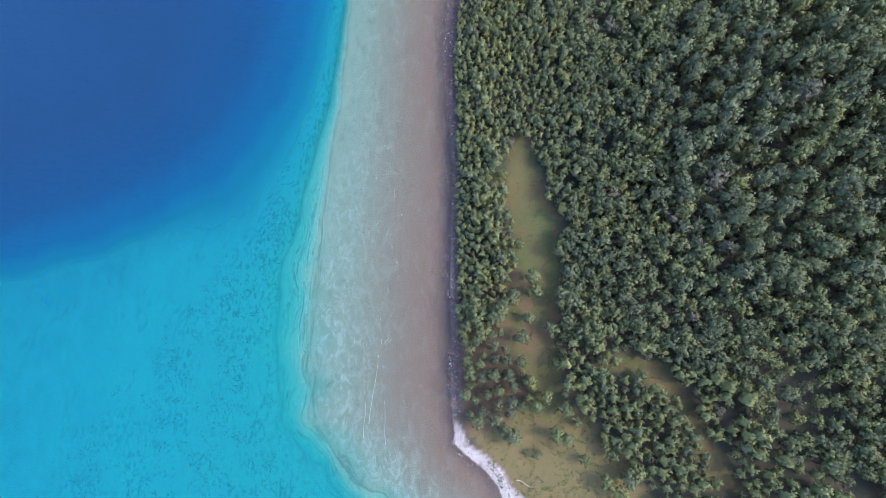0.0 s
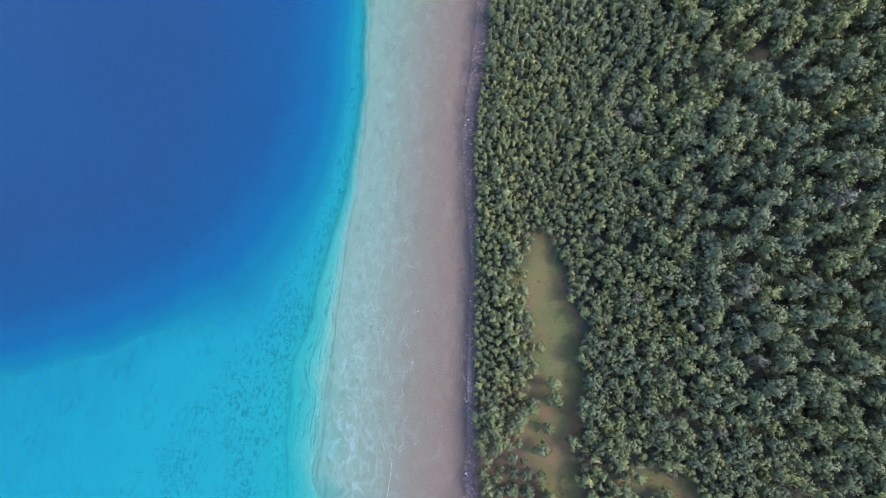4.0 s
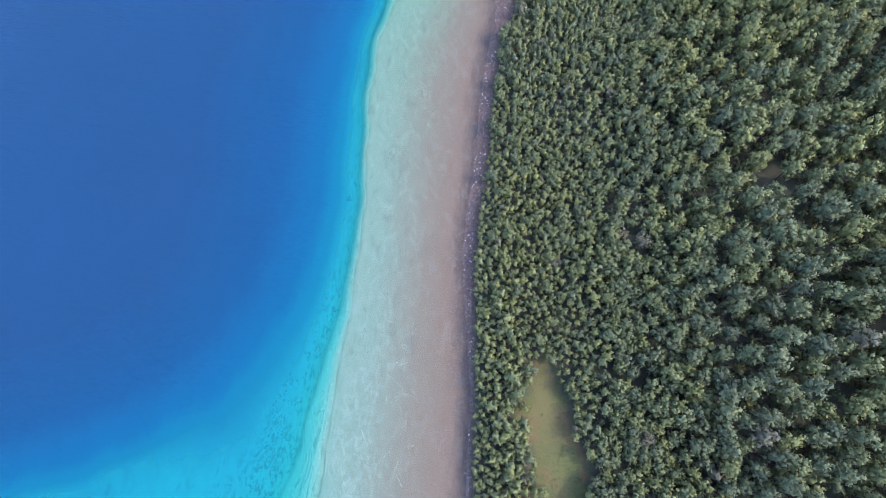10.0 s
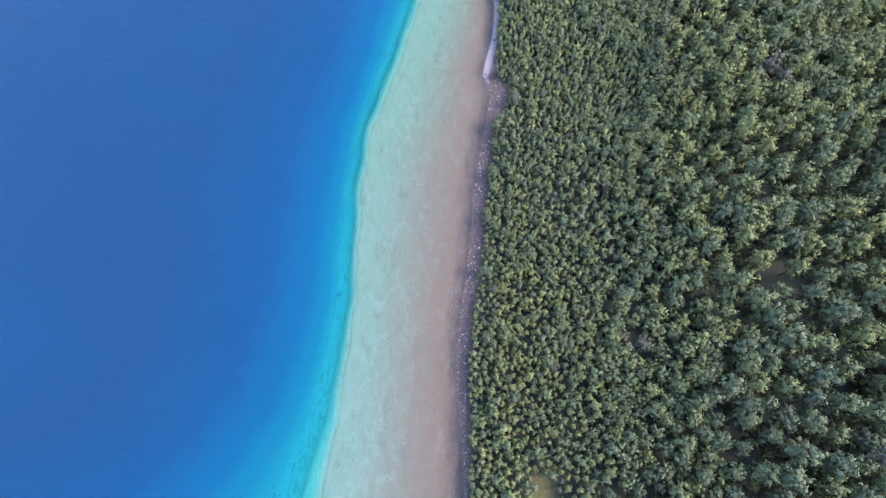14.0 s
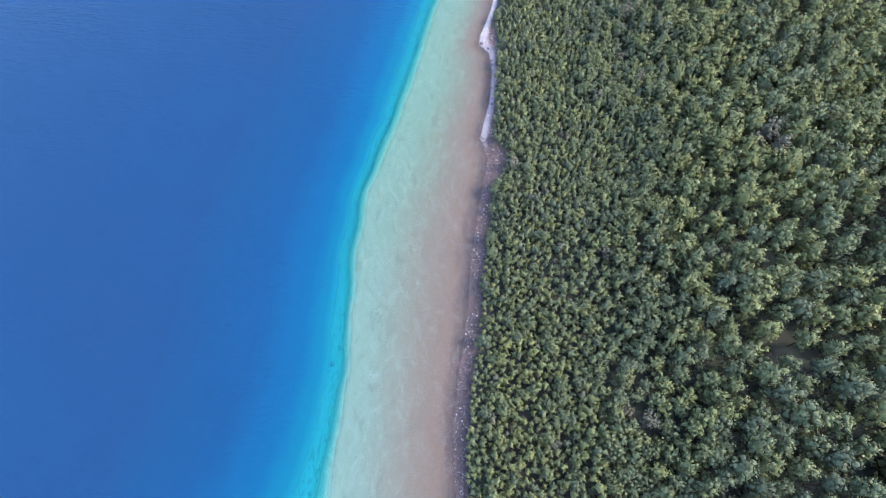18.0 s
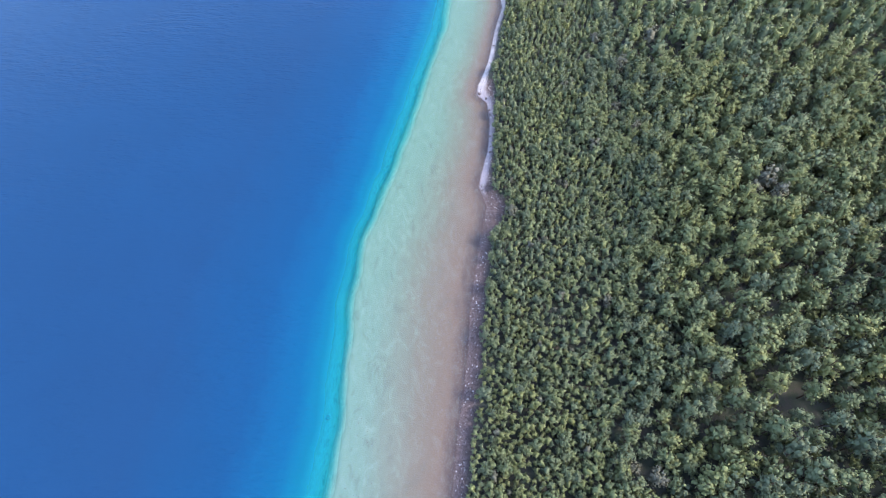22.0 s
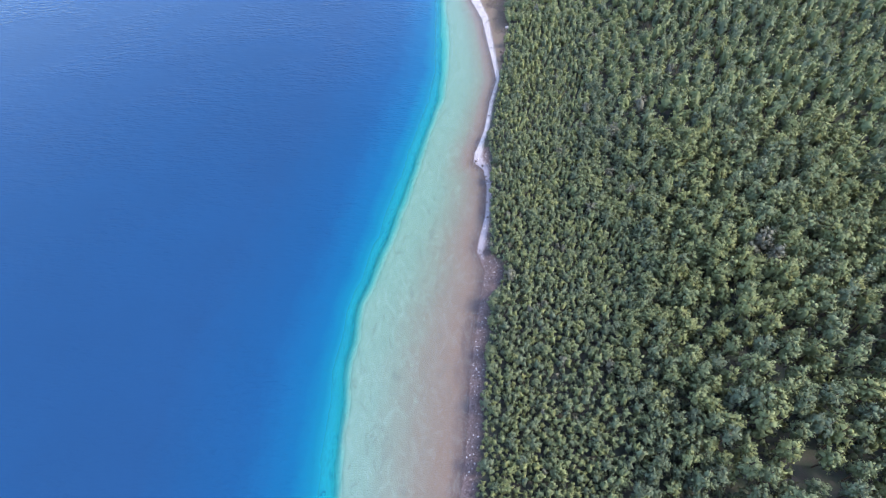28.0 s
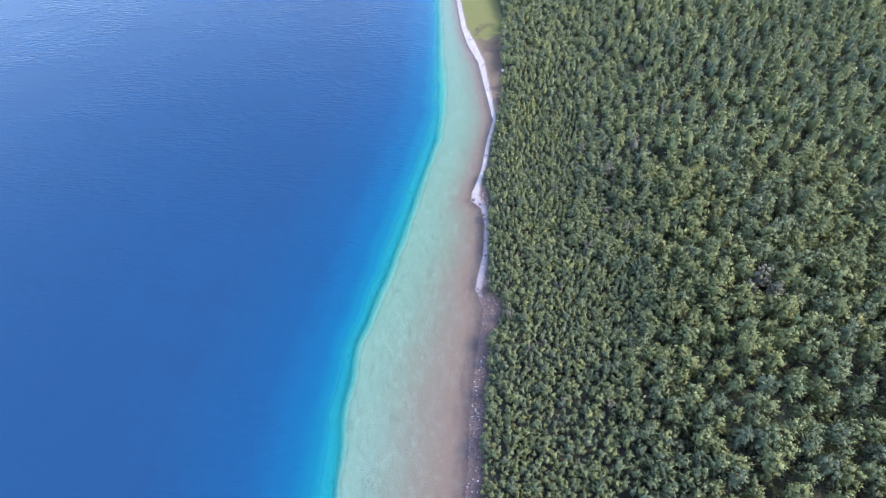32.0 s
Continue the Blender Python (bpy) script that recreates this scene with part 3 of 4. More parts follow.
def tube(points, radii, sides):
    """A tapered, bent tube through points, as corners and triangles."""
    pts = [np.array(p, float) for p in points]
    vs, fs = [], []
    for k, (p, rad) in enumerate(zip(pts, radii)):
        d = pts[min(k + 1, len(pts) - 1)] - pts[max(k - 1, 0)]
        d /= np.linalg.norm(d)
        u = np.cross(d, (0.3, 0.9, 0.2))
        u /= np.linalg.norm(u)
        w = np.cross(d, u)
        for s in range(sides):
            a = 6.2832 * s / sides
            vs.append(p + (u * math.cos(a) + w * math.sin(a)) * rad)
    for k in range(len(pts) - 1):
        for s in range(sides):
            a, b, c, d = k * sides + s, k * sides + (s + 1) % sides, (k + 1) * sides + s, (k + 1) * sides + (s + 1) % sides
            fs += [(a, b, d), (a, d, c)]
    for k in (0, len(pts) - 1):
        for s in range(1, sides - 1):
            fs.append((k * sides, k * sides + s, k * sides + s + 1))
    return np.array(vs), np.array(fs)


def join(pieces):
    vs, fs, n = [], [], 0
    for v, f in pieces:
        vs.append(v)
        fs.append(f + n)
        n += len(v)
    return np.concatenate(vs), np.concatenate(fs)


def trunk_arrays(r, tall, base, limbs):
    bend = r.normal(size=2) * 0.03 * tall
    out = [tube([(0, 0, -0.4), (bend[0] * 0.4, bend[1] * 0.4, tall * 0.4), (bend[0], bend[1], tall * 0.9)], [0.014 * tall, 0.010 * tall, 0.003 * tall], 6)]
    for k in range(limbs):
        h = base + (tall - base) * (0.1 + 0.6 * (k + 0.3) / limbs)
        a = k * 2.4 + r.uniform(-0.4, 0.4)
        reach = tall * r.uniform(0.06, 0.11)
        out.append(tube([(0, 0, h), (math.cos(a) * reach, math.sin(a) * reach, h + reach * 0.7)], [0.009 * tall, 0.003 * tall], 4))
    return join(out)


def tree_kind(seed, tall, wide, lobes, leaves, size, base, dome, limbs, full=1.0):
    r = np.random.default_rng(seed)
    return crown_arrays(r, wide, tall - base, base, lobes, leaves, size, dome, full), trunk_arrays(r, tall, base, limbs), tall


# slim young shore trees, broader ones behind them, tall inland trees, plainer ones for the far woods
SMALL = [tree_kind(20 + k, 5.6, 2.1 + 0.1 * (k % 4), 6, 70, 0.26, 0.3, True, 0) for k in range(8)]
BUSHY = [tree_kind(30 + k, 8.0, 4.3 + 0.15 * (k % 3), 16, 230, 0.34, 0.8, False, 2) for k in range(8)]
TALL = [tree_kind(40 + k, 15.0, 5.2 + 0.25 * (k % 4), 24, 330, 0.38, 2.6, False, 4) for k in range(10)]
UNDER = [tree_kind(80 + k, 5.0, 3.6, 7, 50, 0.44, 0.2, False, 0, 1.2) for k in range(5)]
FAR = [tree_kind(60 + k, 13.0, 4.5 + 0.25 * (k % 4), 8, 104, 0.50, 2.2, True, 0, 0.86) for k in range(9)]


def tree_height(edge, y):
    """The woods grow taller away from the shore, most of all behind its middle stretch."""
    k = np.clip((edge - 30) / 42, 0, 1)
    return 7.2 + 9.0 * k * k * (3 - 2 * k) * (0.45 + 0.55 * np.clip((y - 5) / 50, 0, 1)) * (1 - 0.3 * np.clip((y - 150) / 120, 0, 1))


def scatter():
    """Places of all trees: close along the shore, wider inland, none in the glades and few in gaps."""
    n, m = 120000, 130000
    cx = np.concatenate([rng.uniform(2, 270, n), rng.uniform(2, 62, m)])
    cy = np.concatenate([rng.uniform(-62, 440, n), rng.uniform(-25, 300, m)])
    keep = (cx < 118 + np.maximum(cy, 0) * 0.34) & (cy > -62)
    cx, cy = cx[keep], cy[keep]
    edge = -away(cx, cy, TREES)
    keep = (edge > 0.1) & ~glade(cx, cy)
    gap = wave_noise(cx, cy, 0.17, 21)
    gap2 = wave_noise(cx, cy, 0.45, 22)
    south = np.clip((60 - cy) / 60, 0, 1) * np.clip((edge - 45) / 25, 0, 1)
    keep &= ~((gap + 0.35 * gap2 + 0.25 * south > 1.3) & (edge > 24))
    cx, cy, edge = cx[keep], cy[keep], edge[keep]
    blend = np.clip((edge - 23 - 8 * wave_noise(cx, cy, 0.1, 9)) / 16, 0, 1)
    blend = np.maximum(blend, np.clip((cy - 230) / 120, 0, 0.7))
    gapw = 1.22 - 0.1 * np.clip((4 - edge) / 4, 0, 1) + 0.8 * np.clip((20 - cy) / 14, 0, 1) * np.clip((26 - cx) / 6, 0, 1) + 0.5 * np.clip((14 - cy) / 20, 0, 1) * (1 - blend) + 1.25 * blend + (0.19 - 0.06 * (cy > 150)) * np.maximum(tree_height(edge, cy) - 8, 0) + 0.9 * np.clip(wave_noise(cx, cy, 0.12, 62), 0, 1) * blend * (cy < 150) + 0.1 * ((cx > 125) | (cy > 215))
    close, wide_apart, out = {}, {}, []
    for x, y, b, g, e in zip(cx, cy, blend, gapw, edge):
        cell, got = (2.4, close) if g < 2.4 else (6.0, wide_apart)
        i, j = int(x // cell), int(y // cell)
        if all((x - u) ** 2 + (y - v) ** 2 > (0.5 * (g + w)) ** 2 for a in (i - 1, i, i + 1) for c in (j - 1, j, j + 1) for u, v, w in got.get((a, c), ())):
            got.setdefault((i, j), []).append((x, y, g))
            out.append((x, y, b, e))
    return out


LONE = [(18.5, 30.1, 0.7), (21.5, 21.8, 1.0), (21.9, 18.3, 1.0), (16.8, 17.6, 0.8), (20.1, 11.8, 0.8), (25.5, 9.3, 0.9), (23.5, -5.9, 0.9), (28, -8.7, 1.0), (25.6, -14.4, 1.0), (27.4, -15.4, 0.9), (15.9, -14.8, 1.0),
        (21, -18.7, 0.55), (32, -19.7, 0.7), (38, -18.5, 0.8), (42.6, -21.6, 1.0), (41, -23.5, 1.1), (15, 47.9, 0.7), (14.1, 22.3, 0.9), (16.6, 16.0, 0.8), (18.4, 7.1, 1.0), (20.0, -2.9, 0.9), (21.1, -8.0, 0.9), (36.4, -16.4, 0.7), (30.3, -11.5, 0.6), (17.2, -15.6, 0.5), (36.5, -24.5, 0.9), (39, -27, 1.0)]


def ground_z(x, y):
    return float(zones(np.array([x]), np.array([y]))[0][0])


def tree_things(places):
    """Each tree of the shore and the glade is a thing of its own."""
    made = []
    for ca, ta, tall in SMALL + BUSHY:
        r = np.random.default_rng(len(made) + 200)
        crown, trunk = mesh_of("crown", *ca[:2]), mesh_of("trunk", *trunk_arrays(r, tall, 0.4, 0))
        soft_normals(crown, ca[2])
        limbs = []
        for k in range(4):
            h, a, reach = tall * (0.2 + 0.15 * k), k * 2.4, tall * r.uniform(0.1, 0.15)
            limbs.append(mesh_of("limb", *tube([(0, 0, h), (math.cos(a) * reach * 0.6, math.sin(a) * reach * 0.6, h + reach * 0.3), (math.cos(a) * reach, math.sin(a) * reach, h + reach * 0.75)], [0.01 * tall, 0.007 * tall, 0.003 * tall], 5)))
        for me in (trunk, *limbs):
            me.materials.append(BARK)
        crown.materials.append(LEAF)
        made.append((crown, trunk, limbs))
    for x, y, s, wide in places:
        lone = wide == 1.3
        sparse = y < 16 and x < 25 and not lone
        crown, trunk, limbs = rnd.choice(made[len(SMALL):] if lone or sparse else made[:len(SMALL)])
        if sparse:
            s, wide = s * 0.82, wide * 1.1
        if lone:
            s, wide = s * 0.84, 1.2
        root = new("tree")
        root.matrix_world = pose(x, y, ground_z(x, y), rnd.uniform(-4, 4), rnd.uniform(-4, 4), rnd.uniform(0, 360)) @ Matrix.Diagonal((s * wide, s * wide, s, 1))
        stem = new("trunk", trunk)
        stem.parent = root
        for me in limbs:
            new("limb", me).parent = stem
        new("crown", crown).parent = root
        tagged(root, "single bushy green tree standing in the grassy glade" if lone else "broad bushy green tree on bare brown ground by the shore" if sparse else "slim young green tree with a rounded crown near the shore", "tree", "trees along the shore")


def soft_normals(me, normals):
    me.attributes.new("puff", "FLOAT_VECTOR", "POINT").data.foreach_set("vector", np.ascontiguousarray(normals, np.float32).ravel())


def forest(name, label, places, leaf):
    """All the trees of one stretch of woods, in one mesh."""
    cv, cf, cn, tv, tf, tint, n, m = [], [], [], [], [], [], 0, 0
    for kinds, x, y, z, s, wide in places:
        (v, f, nn), (tvv, tff), tall = kinds[rng.integers(len(kinds))]
        a, lx, ly = rng.uniform(0, 6.28), *rng.normal(0, 0.035, 2)
        c, d = math.cos(a), math.sin(a)
        turn = np.array([[c, d, 0], [-d, c, 0], [0, 0, 1]])
        grow = np.array([[c * s * wide, d * s * wide, 0], [-d * s * wide, c * s * wide, 0], [lx * s, ly * s, s]])
        cv.append(v @ grow + (x, y, z))
        cf.append(f + n)
        cn.append(nn @ turn)
        tv.append(tvv @ grow + (x, y, z))
        tf.append(tff + m)
        n, m = n + len(v), m + len(tvv)
        # TALL (rising with y) and FAR tinted lighter: distant haze put into leaf colour
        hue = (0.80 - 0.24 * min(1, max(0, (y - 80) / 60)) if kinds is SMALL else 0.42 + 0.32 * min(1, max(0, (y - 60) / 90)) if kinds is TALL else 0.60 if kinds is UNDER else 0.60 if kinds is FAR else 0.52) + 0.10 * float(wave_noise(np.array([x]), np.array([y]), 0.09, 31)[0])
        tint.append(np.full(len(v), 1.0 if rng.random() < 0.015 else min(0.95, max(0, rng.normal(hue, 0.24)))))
    faces = np.concatenate([np.concatenate(cf), np.concatenate(tf) + n])
    me = mesh_of(name, np.concatenate(cv + tv), faces)
    me.materials.append(leaf)
    me.materials.append(BARK)
    slots = np.zeros(len(faces), np.int32)
    slots[sum(len(f) for f in cf):] = 1
    me.polygons.foreach_set("material_index", slots)
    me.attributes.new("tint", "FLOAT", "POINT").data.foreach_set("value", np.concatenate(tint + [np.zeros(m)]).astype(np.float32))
    soft_normals(me, np.concatenate(cn + [np.zeros((m, 3))]))
    return tagged(new(name, me), label, "woods", kind="stuff")


def south_size(y):
    """Trees round the southern glade are older and larger."""
    return 1 + 0.38 * min(1, max(0, (14 - y) / 20))


spots = scatter()
spot_z = zones(np.array([p[0] for p in spots]), np.array([p[1] for p in spots]))[0]
order = sorted(range(len(spots)), key=lambda k: spots[k][3] + 0.25 * abs(spots[k][1] - 45))
single = {k for k in order if spots[k][2] < 0.5}
single = set([k for k in order if k in single][:280])
tree_things([(spots[k][0], spots[k][1], rnd.uniform(0.7, 1.15) * min(1, 0.58 + spots[k][3] * 0.085 - 0.12 * (spots[k][1] < 12)) * south_size(spots[k][1]) * (1.3 if rnd.random() < 0.12 else 1), rnd.uniform(0.9, 1.15) * (1 + 0.05 * max(0, 4 - spots[k][3]))) for k in sorted(single)]
            + [(x, y, s * 0.9, 1.3) for x, y, s in LONE])
young, old, distant = [], [], []
for k, ((x, y, b, e), z) in enumerate(zip(spots, spot_z)):
    if k in single:
        continue
    high = float(tree_height(np.array(e), np.array(y)))
    if b < 0.5:
        if (y < 16 and x < 25) or rng.random() < 0.14 + 0.35 * b:
            young.append((BUSHY, x, y, z, rng.uniform(0.45, 0.8), rng.uniform(0.9, 1.15)))
        else:
            young.append((SMALL, x, y, z, rng.uniform(0.7, 1.2) * (0.85 + 0.7 * b) * min(1, 0.58 + e * 0.085) * south_size(y), rng.uniform(0.85, 1.15) * (1 + 0.05 * max(0, 4 - e))))
    elif y < 215 and x < 125:
        if high < 10.5:
            s = rng.uniform(0.68, 1.12) * high / 8.0
            old.append((BUSHY, x, y, z, s, rng.uniform(0.85, 1.1) / s ** 0.5))
        else:
            s = rng.uniform(0.72, 1.1) * high / 15.0
            old.append((TALL, x, y, z, s, rng.uniform(0.85, 1.12) / s ** 0.5))
    else:
        s = rng.uniform(0.65, 1.12) * high / 13.0
        distant.append((FAR, x, y, z, s, rng.uniform(0.85, 1.1) / s ** 0.5))
taken = {}
for x, y in zip(rng.uniform(20, 125, 30000), rng.uniform(-60, 215, 30000)):
    i, j = int(x // 3.2), int(y // 3.2)
    if all((x - u) ** 2 + (y - v) ** 2 > 9.5 for a in (i - 1, i, i + 1) for c in (j - 1, j, j + 1) for u, v in taken.get((a, c), ())):
        taken.setdefault((i, j), []).append((x, y))
low = np.array([p for cell in taken.values() for p in cell])
low_edge = -away(low[:, 0], low[:, 1], TREES)
ok = (tree_height(low_edge, low[:, 1]) > 9) & ~glade(low[:, 0], low[:, 1]) & (wave_noise(low[:, 0], low[:, 1], 0.2, 61) > -0.8) & (low[:, 0] < 118 + np.maximum(low[:, 1], 0) * 0.34)
low = low[ok]
for (x, y), z in zip(low, zones(low[:, 0], low[:, 1])[0]):
    old.append((UNDER, x, y, z, rng.uniform(0.6, 1.5), rng.uniform(0.9, 1.2)))
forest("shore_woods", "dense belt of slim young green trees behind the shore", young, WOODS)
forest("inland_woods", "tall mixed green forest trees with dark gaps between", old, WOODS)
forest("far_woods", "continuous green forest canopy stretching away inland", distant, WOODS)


# ---- small things: boulders, driftwood, tufts, weed ----
def stone_mesh(seed, material, flat=0.65):
    r = np.random.default_rng(seed)
    b = bmesh.new()
    bmesh.ops.create_icosphere(b, subdivisions=2, radius=0.5)
    for v in b.verts:
        k = 1 + 0.5 * noise.noise(v.co * 2.3 + Vector((seed * 3.7, 0, 0))) + 0.12 * noise.noise(v.co * 5 + Vector((0, seed, 0)))
        v.co = Vector((v.co.x * k * 1.2, v.co.y * k, v.co.z * k * flat))
    me = bpy.data.meshes.new("boulder")
    b.to_mesh(me)
    b.free()
    me.materials.append(material)
    return me


PALE_STONES = [stone_mesh(k, ROCK) for k in range(5)]
DARK_STONES = [stone_mesh(10 + k, DARK_ROCK) for k in range(4)]


def boulder(x, y, size, dark, wet=False):
    me = rnd.choice(DARK_STONES if dark else PALE_STONES)
    ob = new("boulder", me)
    ob.matrix_world = pose(x, y, ground_z(x, y) + size * 0.12, rnd.uniform(-12, 12), rnd.uniform(-12, 12), rnd.uniform(0, 360)) @ Matrix.Diagonal((size, size, size, 1))
    word = "dark grey" if dark else "pale grey"
    tagged(ob, f"{word} rounded boulder standing in the shallow water" if wet else f"{word} weathered boulder lying on the stony shore", "boulder", "boulders on the shore")


def line_x(line, y):
    pts = [p for p in line if -120 < p[1] < 440]
    return float(np.interp(y, [p[1] for p in pts], [p[0] for p in pts]))


for x, y, size, dark in ((2.2, -16.4, 1.1, True), (2.9, -17.2, 0.8, True), (4.2, -19.4, 0.8, True), (3.7, -19.0, 0.4, False), (6.0, -21.5, 0.6, True), (6.7, -21.3, 0.55, True), (0.8, 23.1, 0.9, True), (1.1, 22.6, 0.6, True), (0.7, 23.9, 0.5, True), (1.2, 18.0, 0.9, True), (1.3, 19.0, 0.6, True), (1.6, 17.4, 0.5, False), (1.9, 15.3, 0.7, True), (1.1, -3.6, 0.7, True), (1.5, -4.4, 0.5, True),
                         (1.5, 3.9, 0.9, True), (1.6, 2.6, 1.1, True), (1.7, 1.4, 0.7, False), (1.4, 0.2, 0.8, True), (1.2, 27.5, 0.8, True), (1.6, 33.0, 0.7, True), (-10.5, 38.5, 0.4, False), (-11.5, 26.2, 0.35, False), (-15.2, 57.3, 0.3, False)):
    boulder(x, y, size * 0.72, dark, True)
boulder(-30.8, 100.6, 1.3, True, True)
for k in range(70):
    y = rnd.uniform(104, 165) if k < 50 else rnd.uniform(40, 104)
    a, b = line_x(SHORE, y), line_x(TREES, y)
    boulder(a + (b - a) * rnd.uniform(0.05, 0.8), y, rnd.uniform(0.25, 0.45), rnd.random() < 0.6)
for k in range(26):
    y = rnd.uniform(166, 215)
    boulder(line_x(SHORE, y) + rnd.uniform(0.2, 1.4), y, rnd.uniform(0.4, 0.9), rnd.random() < 0.3)
boulder(22.1, 291, 2.0, False)


def log(points, radius, label, category="log"):
    ob = new("driftwood_log", mesh_of("driftwood_log", *tube(points, [radius * (1 - 0.55 * k / (len(points) - 1)) for k in range(len(points))], 7)))
    ob.data.materials.append(PALE_WOOD)
    tagged(ob, label, category, "driftwood")


def lying(x, y, turn, length, radius, bend=0.06, lift=0.0):
    pts = []
    for k in range(6):
        d = length * (k / 5 - 0.5)
        o = bend * length * math.sin(k * 1.3)
        px_, py_ = x + math.cos(turn) * d - math.sin(turn) * o, y + math.sin(turn) * d + math.cos(turn) * o
        pts.append((px_, py_, ground_z(px_, py_) + radius * 0.8 + lift))
    return pts


log(lying(18.6, -25.2, -0.35, 4.2, 0.08), 0.09, "bleached driftwood log lying on the beach grass")
log(lying(21.5, -24.6, 0.1, 2.6, 0.06), 0.06, "bleached driftwood branch lying on the beach grass")
log(lying(31.0, -11.5, -0.5, 2.6, 0.12, 0.012), 0.12, "fallen grey trunk lying in the glade")
log(lying(-16.4, -4.5, 1.45, 16.0, 0.05, 0.008), 0.07, "long pale sunken trunk lying on the lake bed")
log(lying(-13.6, -12.0, 1.62, 10.0, 0.04, 0.012), 0.05, "long pale sunken trunk lying on the lake bed")
log(lying(-18.4, -11.5, 1.55, 8.0, 0.04, 0.02), 0.05, "pale sunken branch lying on the lake bed")
for k in range(26):
    x, y = rnd.uniform(-24, -8), rnd.uniform(-12, 60)
    log(lying(x, y, rnd.uniform(0, 3.14), rnd.uniform(1.0, 3.0), 0.04, 0.03), rnd.uniform(0.025, 0.045), "pale sunken branch lying on the lake bed")


def blades(r, count, spread, tall, width):
    """A tuft of upright, outward-bent blades, as corners and triangles."""
    vs, fs = [], []
    for k in range(count):
        a = r.uniform(0, 6.28)
        o = np.array([math.cos(a), math.sin(a), 0])
        side = np.array([-o[1], o[0], 0]) * width
        p = o * spread * r.uniform(0.05, 0.5)
        h = tall * r.uniform(0.6, 1.1)
        q = p + o * spread * 0.25 + (0, 0, h * 0.6)
        t = p + o * spread * r.uniform(0.4, 0.7) + (0, 0, h)
        n = len(vs)
        vs += [p - side, p + side, q + side * 0.7, q - side * 0.7, t]
        fs += [(n, n + 1, n + 2), (n, n + 2, n + 3), (n + 3, n + 2, n + 4)]
    return np.array(vs), np.array(fs)


def field(name, label, category, kinds, places, material):
    """Many tufts in one mesh."""
    pieces = []
    zs = zones(np.array([p[0] for p in places]), np.array([p[1] for p in places]))[0]
    for (x, y, s), z in zip(places, zs):
        v, f = kinds[rng.integers(len(kinds))]
        a = rng.uniform(0, 6.28)
        c, d = math.cos(a) * s, math.sin(a) * s
        pieces.append((v @ np.array([[c, d, 0], [-d, c, 0], [0, 0, s]]) + (x, y, z - 0.02), f))
    ob = new(name, mesh_of(name, *join(pieces)))
    ob.data.materials.append(material)
    return tagged(ob, label, category, kind="stuff")


TUFTS = [blades(np.random.default_rng(80 + k), 12, 0.6, 0.35, 0.06) for k in range(6)]
WEEDS = [blades(np.random.default_rng(90 + k), 7, 0.7, 0.4, 0.16) for k in range(6)]


def sprinkle(n, x0, x1, y0, y1, test, s0, s1):
    x, y = rng.uniform(x0, x1, n), rng.uniform(y0, y1, n)
    ok = test(x, y)
    return [(a, b, rng.uniform(s0, s1)) for a, b in zip(x[ok], y[ok])]


in_glade = lambda x, y: inside(x, y, GLADE) | inside(x, y, SIDE_GLADE)
field("grass_tufts", "dry olive and brown grass tufts in the glade", "grass", TUFTS, sprinkle(6500, 4, 62, -34, 60, lambda x, y: in_glade(x, y) & (wave_noise(x, y, 0.5, 41) > -0.5), 0.3, 0.8), TUFT)
field("low_shrubs", "low brown and olive shrubs on the open ground", "shrub", TUFTS, sprinkle(900, 6, 46, -30, 2, lambda x, y: in_glade(x, y) & (wave_noise(x, y, 0.6, 42) > 0.1), 0.6, 1.1), TUFT)
field("shore_grass", "olive grass and low scrub above the northern beach", "grass", TUFTS,
      sprinkle(1300, 2, 28, 255, 372, lambda x, y: (away(x, y, TREES) > 0) & (away(x, y, BEACH) < -0.6), 0.35, 0.9), TUFT)
field("heath_patch", "pinkish-brown low heath above the northern beach", "heath", TUFTS,
      sprinkle(3000, 8, 26, 262, 335, lambda x, y: (away(x, y, TREES) > 0.3) & (away(x, y, BEACH) < -1.5) & (wave_noise(x, y, 0.25, 43) > -0.3), 0.5, 1.1), HEATH)


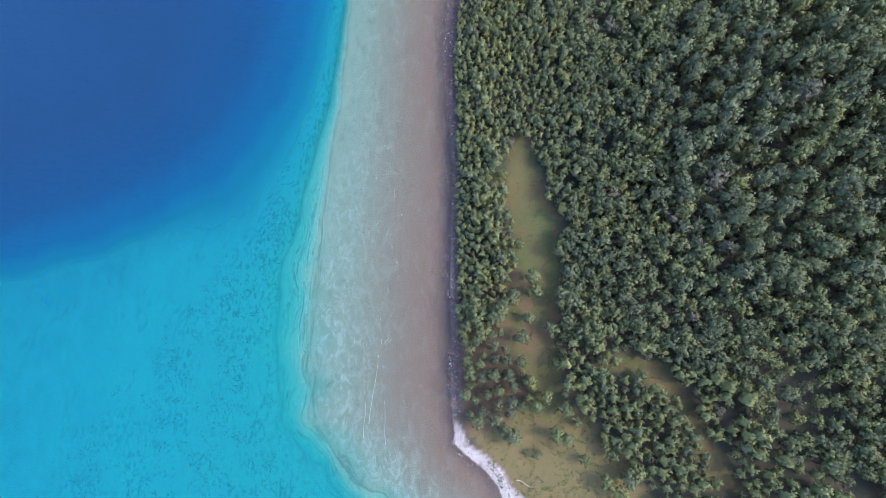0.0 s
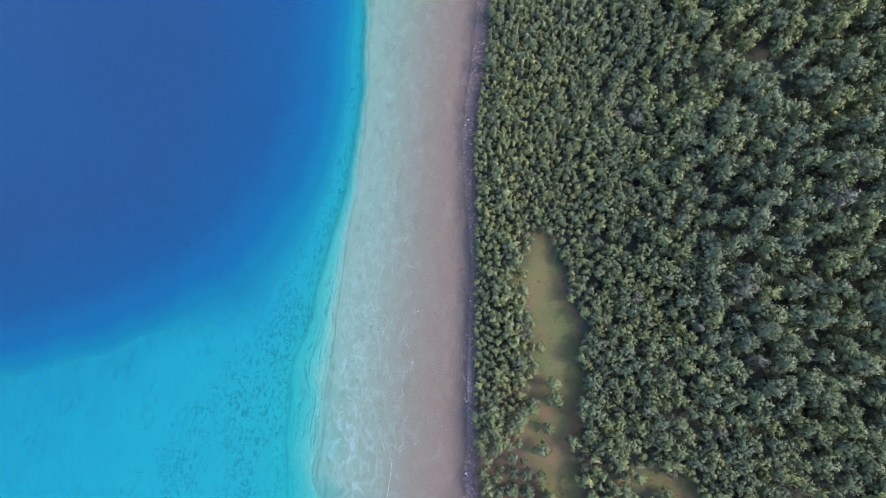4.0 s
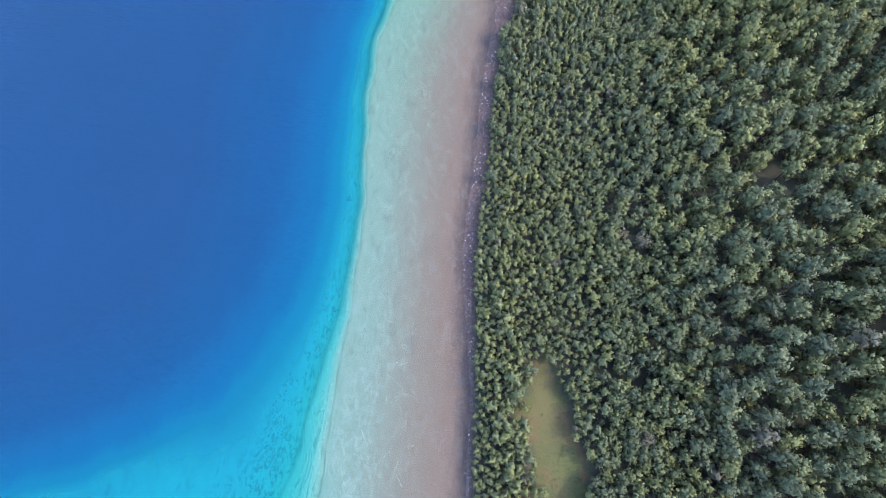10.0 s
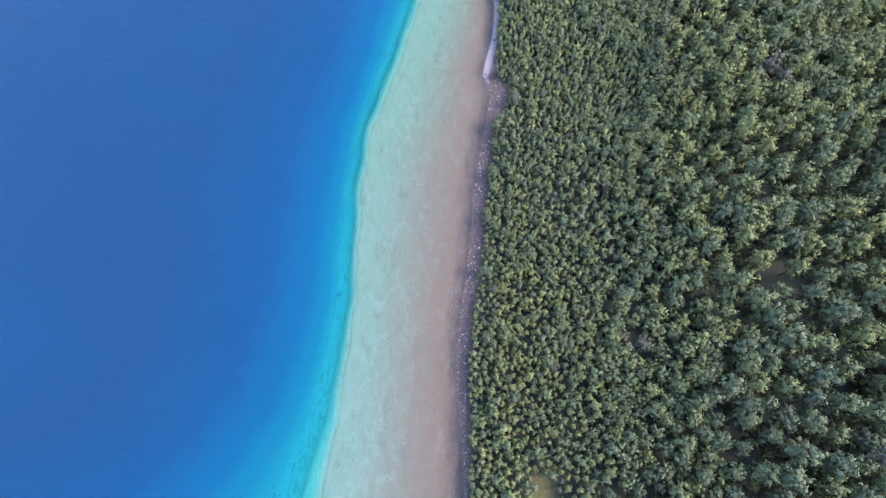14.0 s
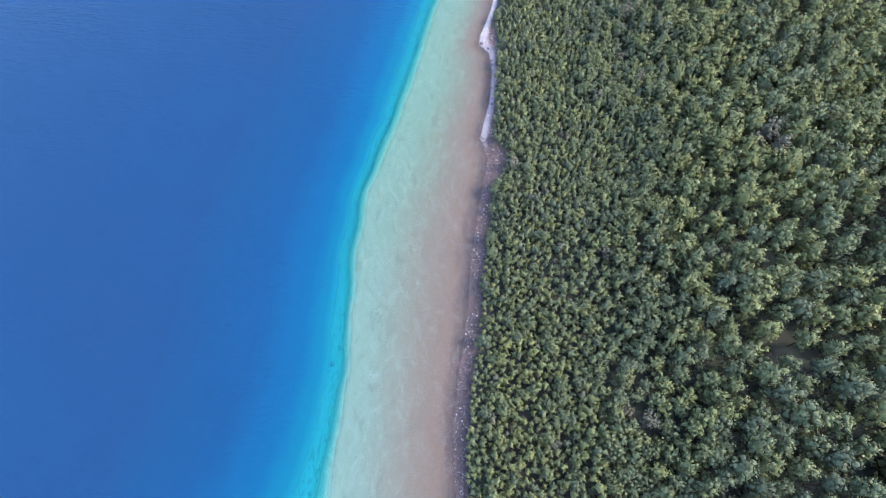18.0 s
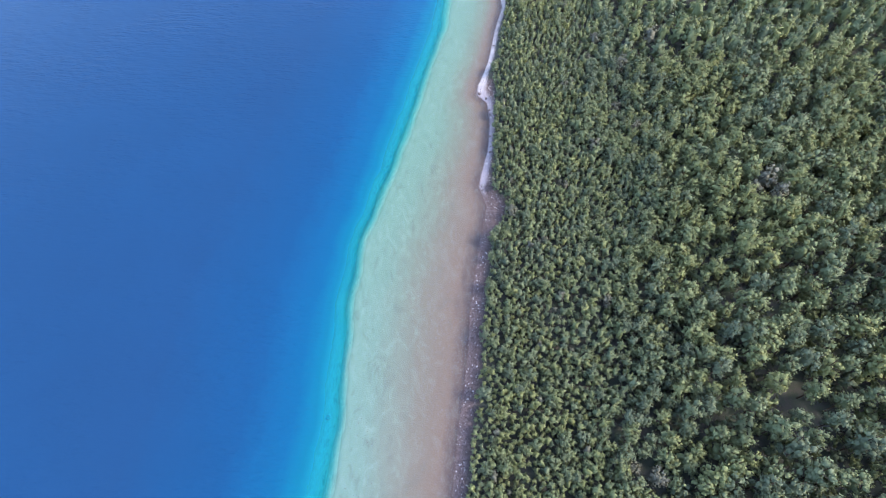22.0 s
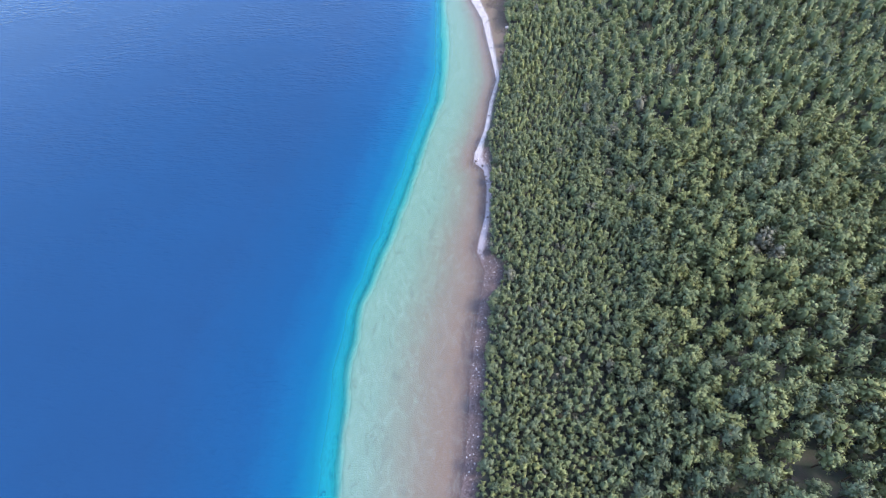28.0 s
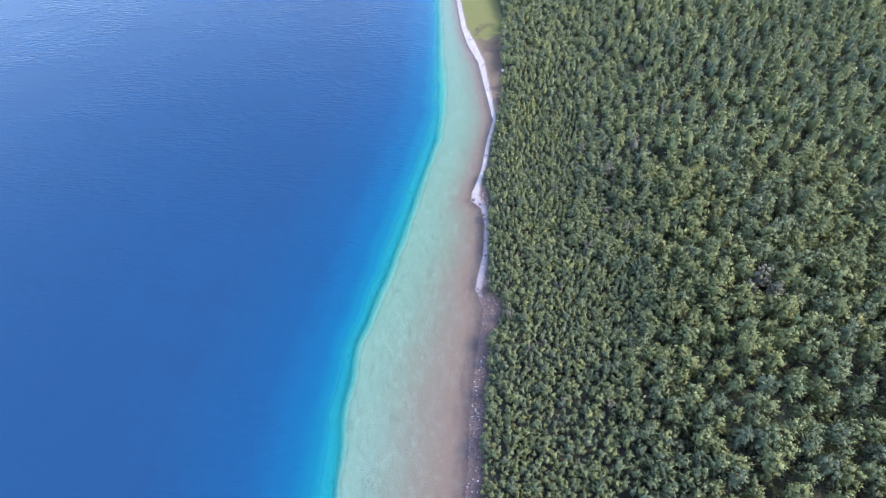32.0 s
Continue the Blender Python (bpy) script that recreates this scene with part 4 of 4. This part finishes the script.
def weedy(x, y):
    z, sh, shelf, depth, li = zones(x, y)
    return (shelf > 2.03) & (shelf < 2.55) & (wave_noise(x * 1.6, y * 0.5, 0.16, 44) + 0.9 * wave_noise(x, y, 0.9, 45) > 0.25)


field("water_weed", "dark green water weed on the turquoise lake terrace", "water weed", WEEDS, sprinkle(22000, -105, -30, -40, 70, weedy, 0.2, 0.6), WEED)


def pebbles(name, label, places, material, mesh_seed):
    """Small stones of the shore, in one mesh."""
    pieces = []
    zs = zones(np.array([p[0] for p in places]), np.array([p[1] for p in places]))[0]
    for (x, y, s), z in zip(places, zs):
        k = rng.uniform(0.75, 1.2, (len(ICO_V), 1))
        a = rng.uniform(0, 6.28)
        c, d = math.cos(a), math.sin(a)
        v = (ICO_V * k * np.array([0.6, 0.45, 0.3])) @ np.array([[c, d, 0], [-d, c, 0], [0, 0, 1]]) * s
        pieces.append((v + (x, y, z + 0.1 * s), ICO_F))
    ob = new(name, mesh_of(name, *join(pieces)))
    ob.data.materials.append(material)
    return tagged(ob, label, "stones", kind="stuff")


strip = lambda x, y: (away(x, y, SHORE) < -0.1) & (away(x, y, TREES) > -0.8)
pebbles("shore_stones", "grey and purple-brown stones along the shore", sprinkle(42000, -2, 19, -11, 170, strip, 0.12, 0.34), DARK_ROCK, 1)
pebbles("pale_stones", "scattered pale stones along the shore", sprinkle(420, -2, 19, 95, 168, lambda x, y: strip(x, y) & (wave_noise(x, y, 0.5, 47) > 0.25), 0.14, 0.36), ROCK, 2)
shingle_strip = lambda x, y: (away(x, y, SHORE) < 0.4) & (away(x, y, BEACH) > -0.4)
pebbles("beach_stones", "pale lilac-grey beach stones and shells", sprinkle(9000, 0, 36, -45, 5, shingle_strip, 0.1, 0.26)
        + sprinkle(10000, 0, 19, 166, 370, shingle_strip, 0.12, 0.32), ROCK, 3)
pebbles("shallow_stones", "dark small stones scattered over the pale lake shelf", sprinkle(420, -25, -16, 60, 125, lambda x, y: wave_noise(x, y, 0.5, 48) > 0.2, 0.08, 0.24)
        + sprinkle(160, -24, -4, -10, 60, lambda x, y: wave_noise(x, y, 0.3, 49) > 0.2, 0.1, 0.3), DARK_ROCK, 4)
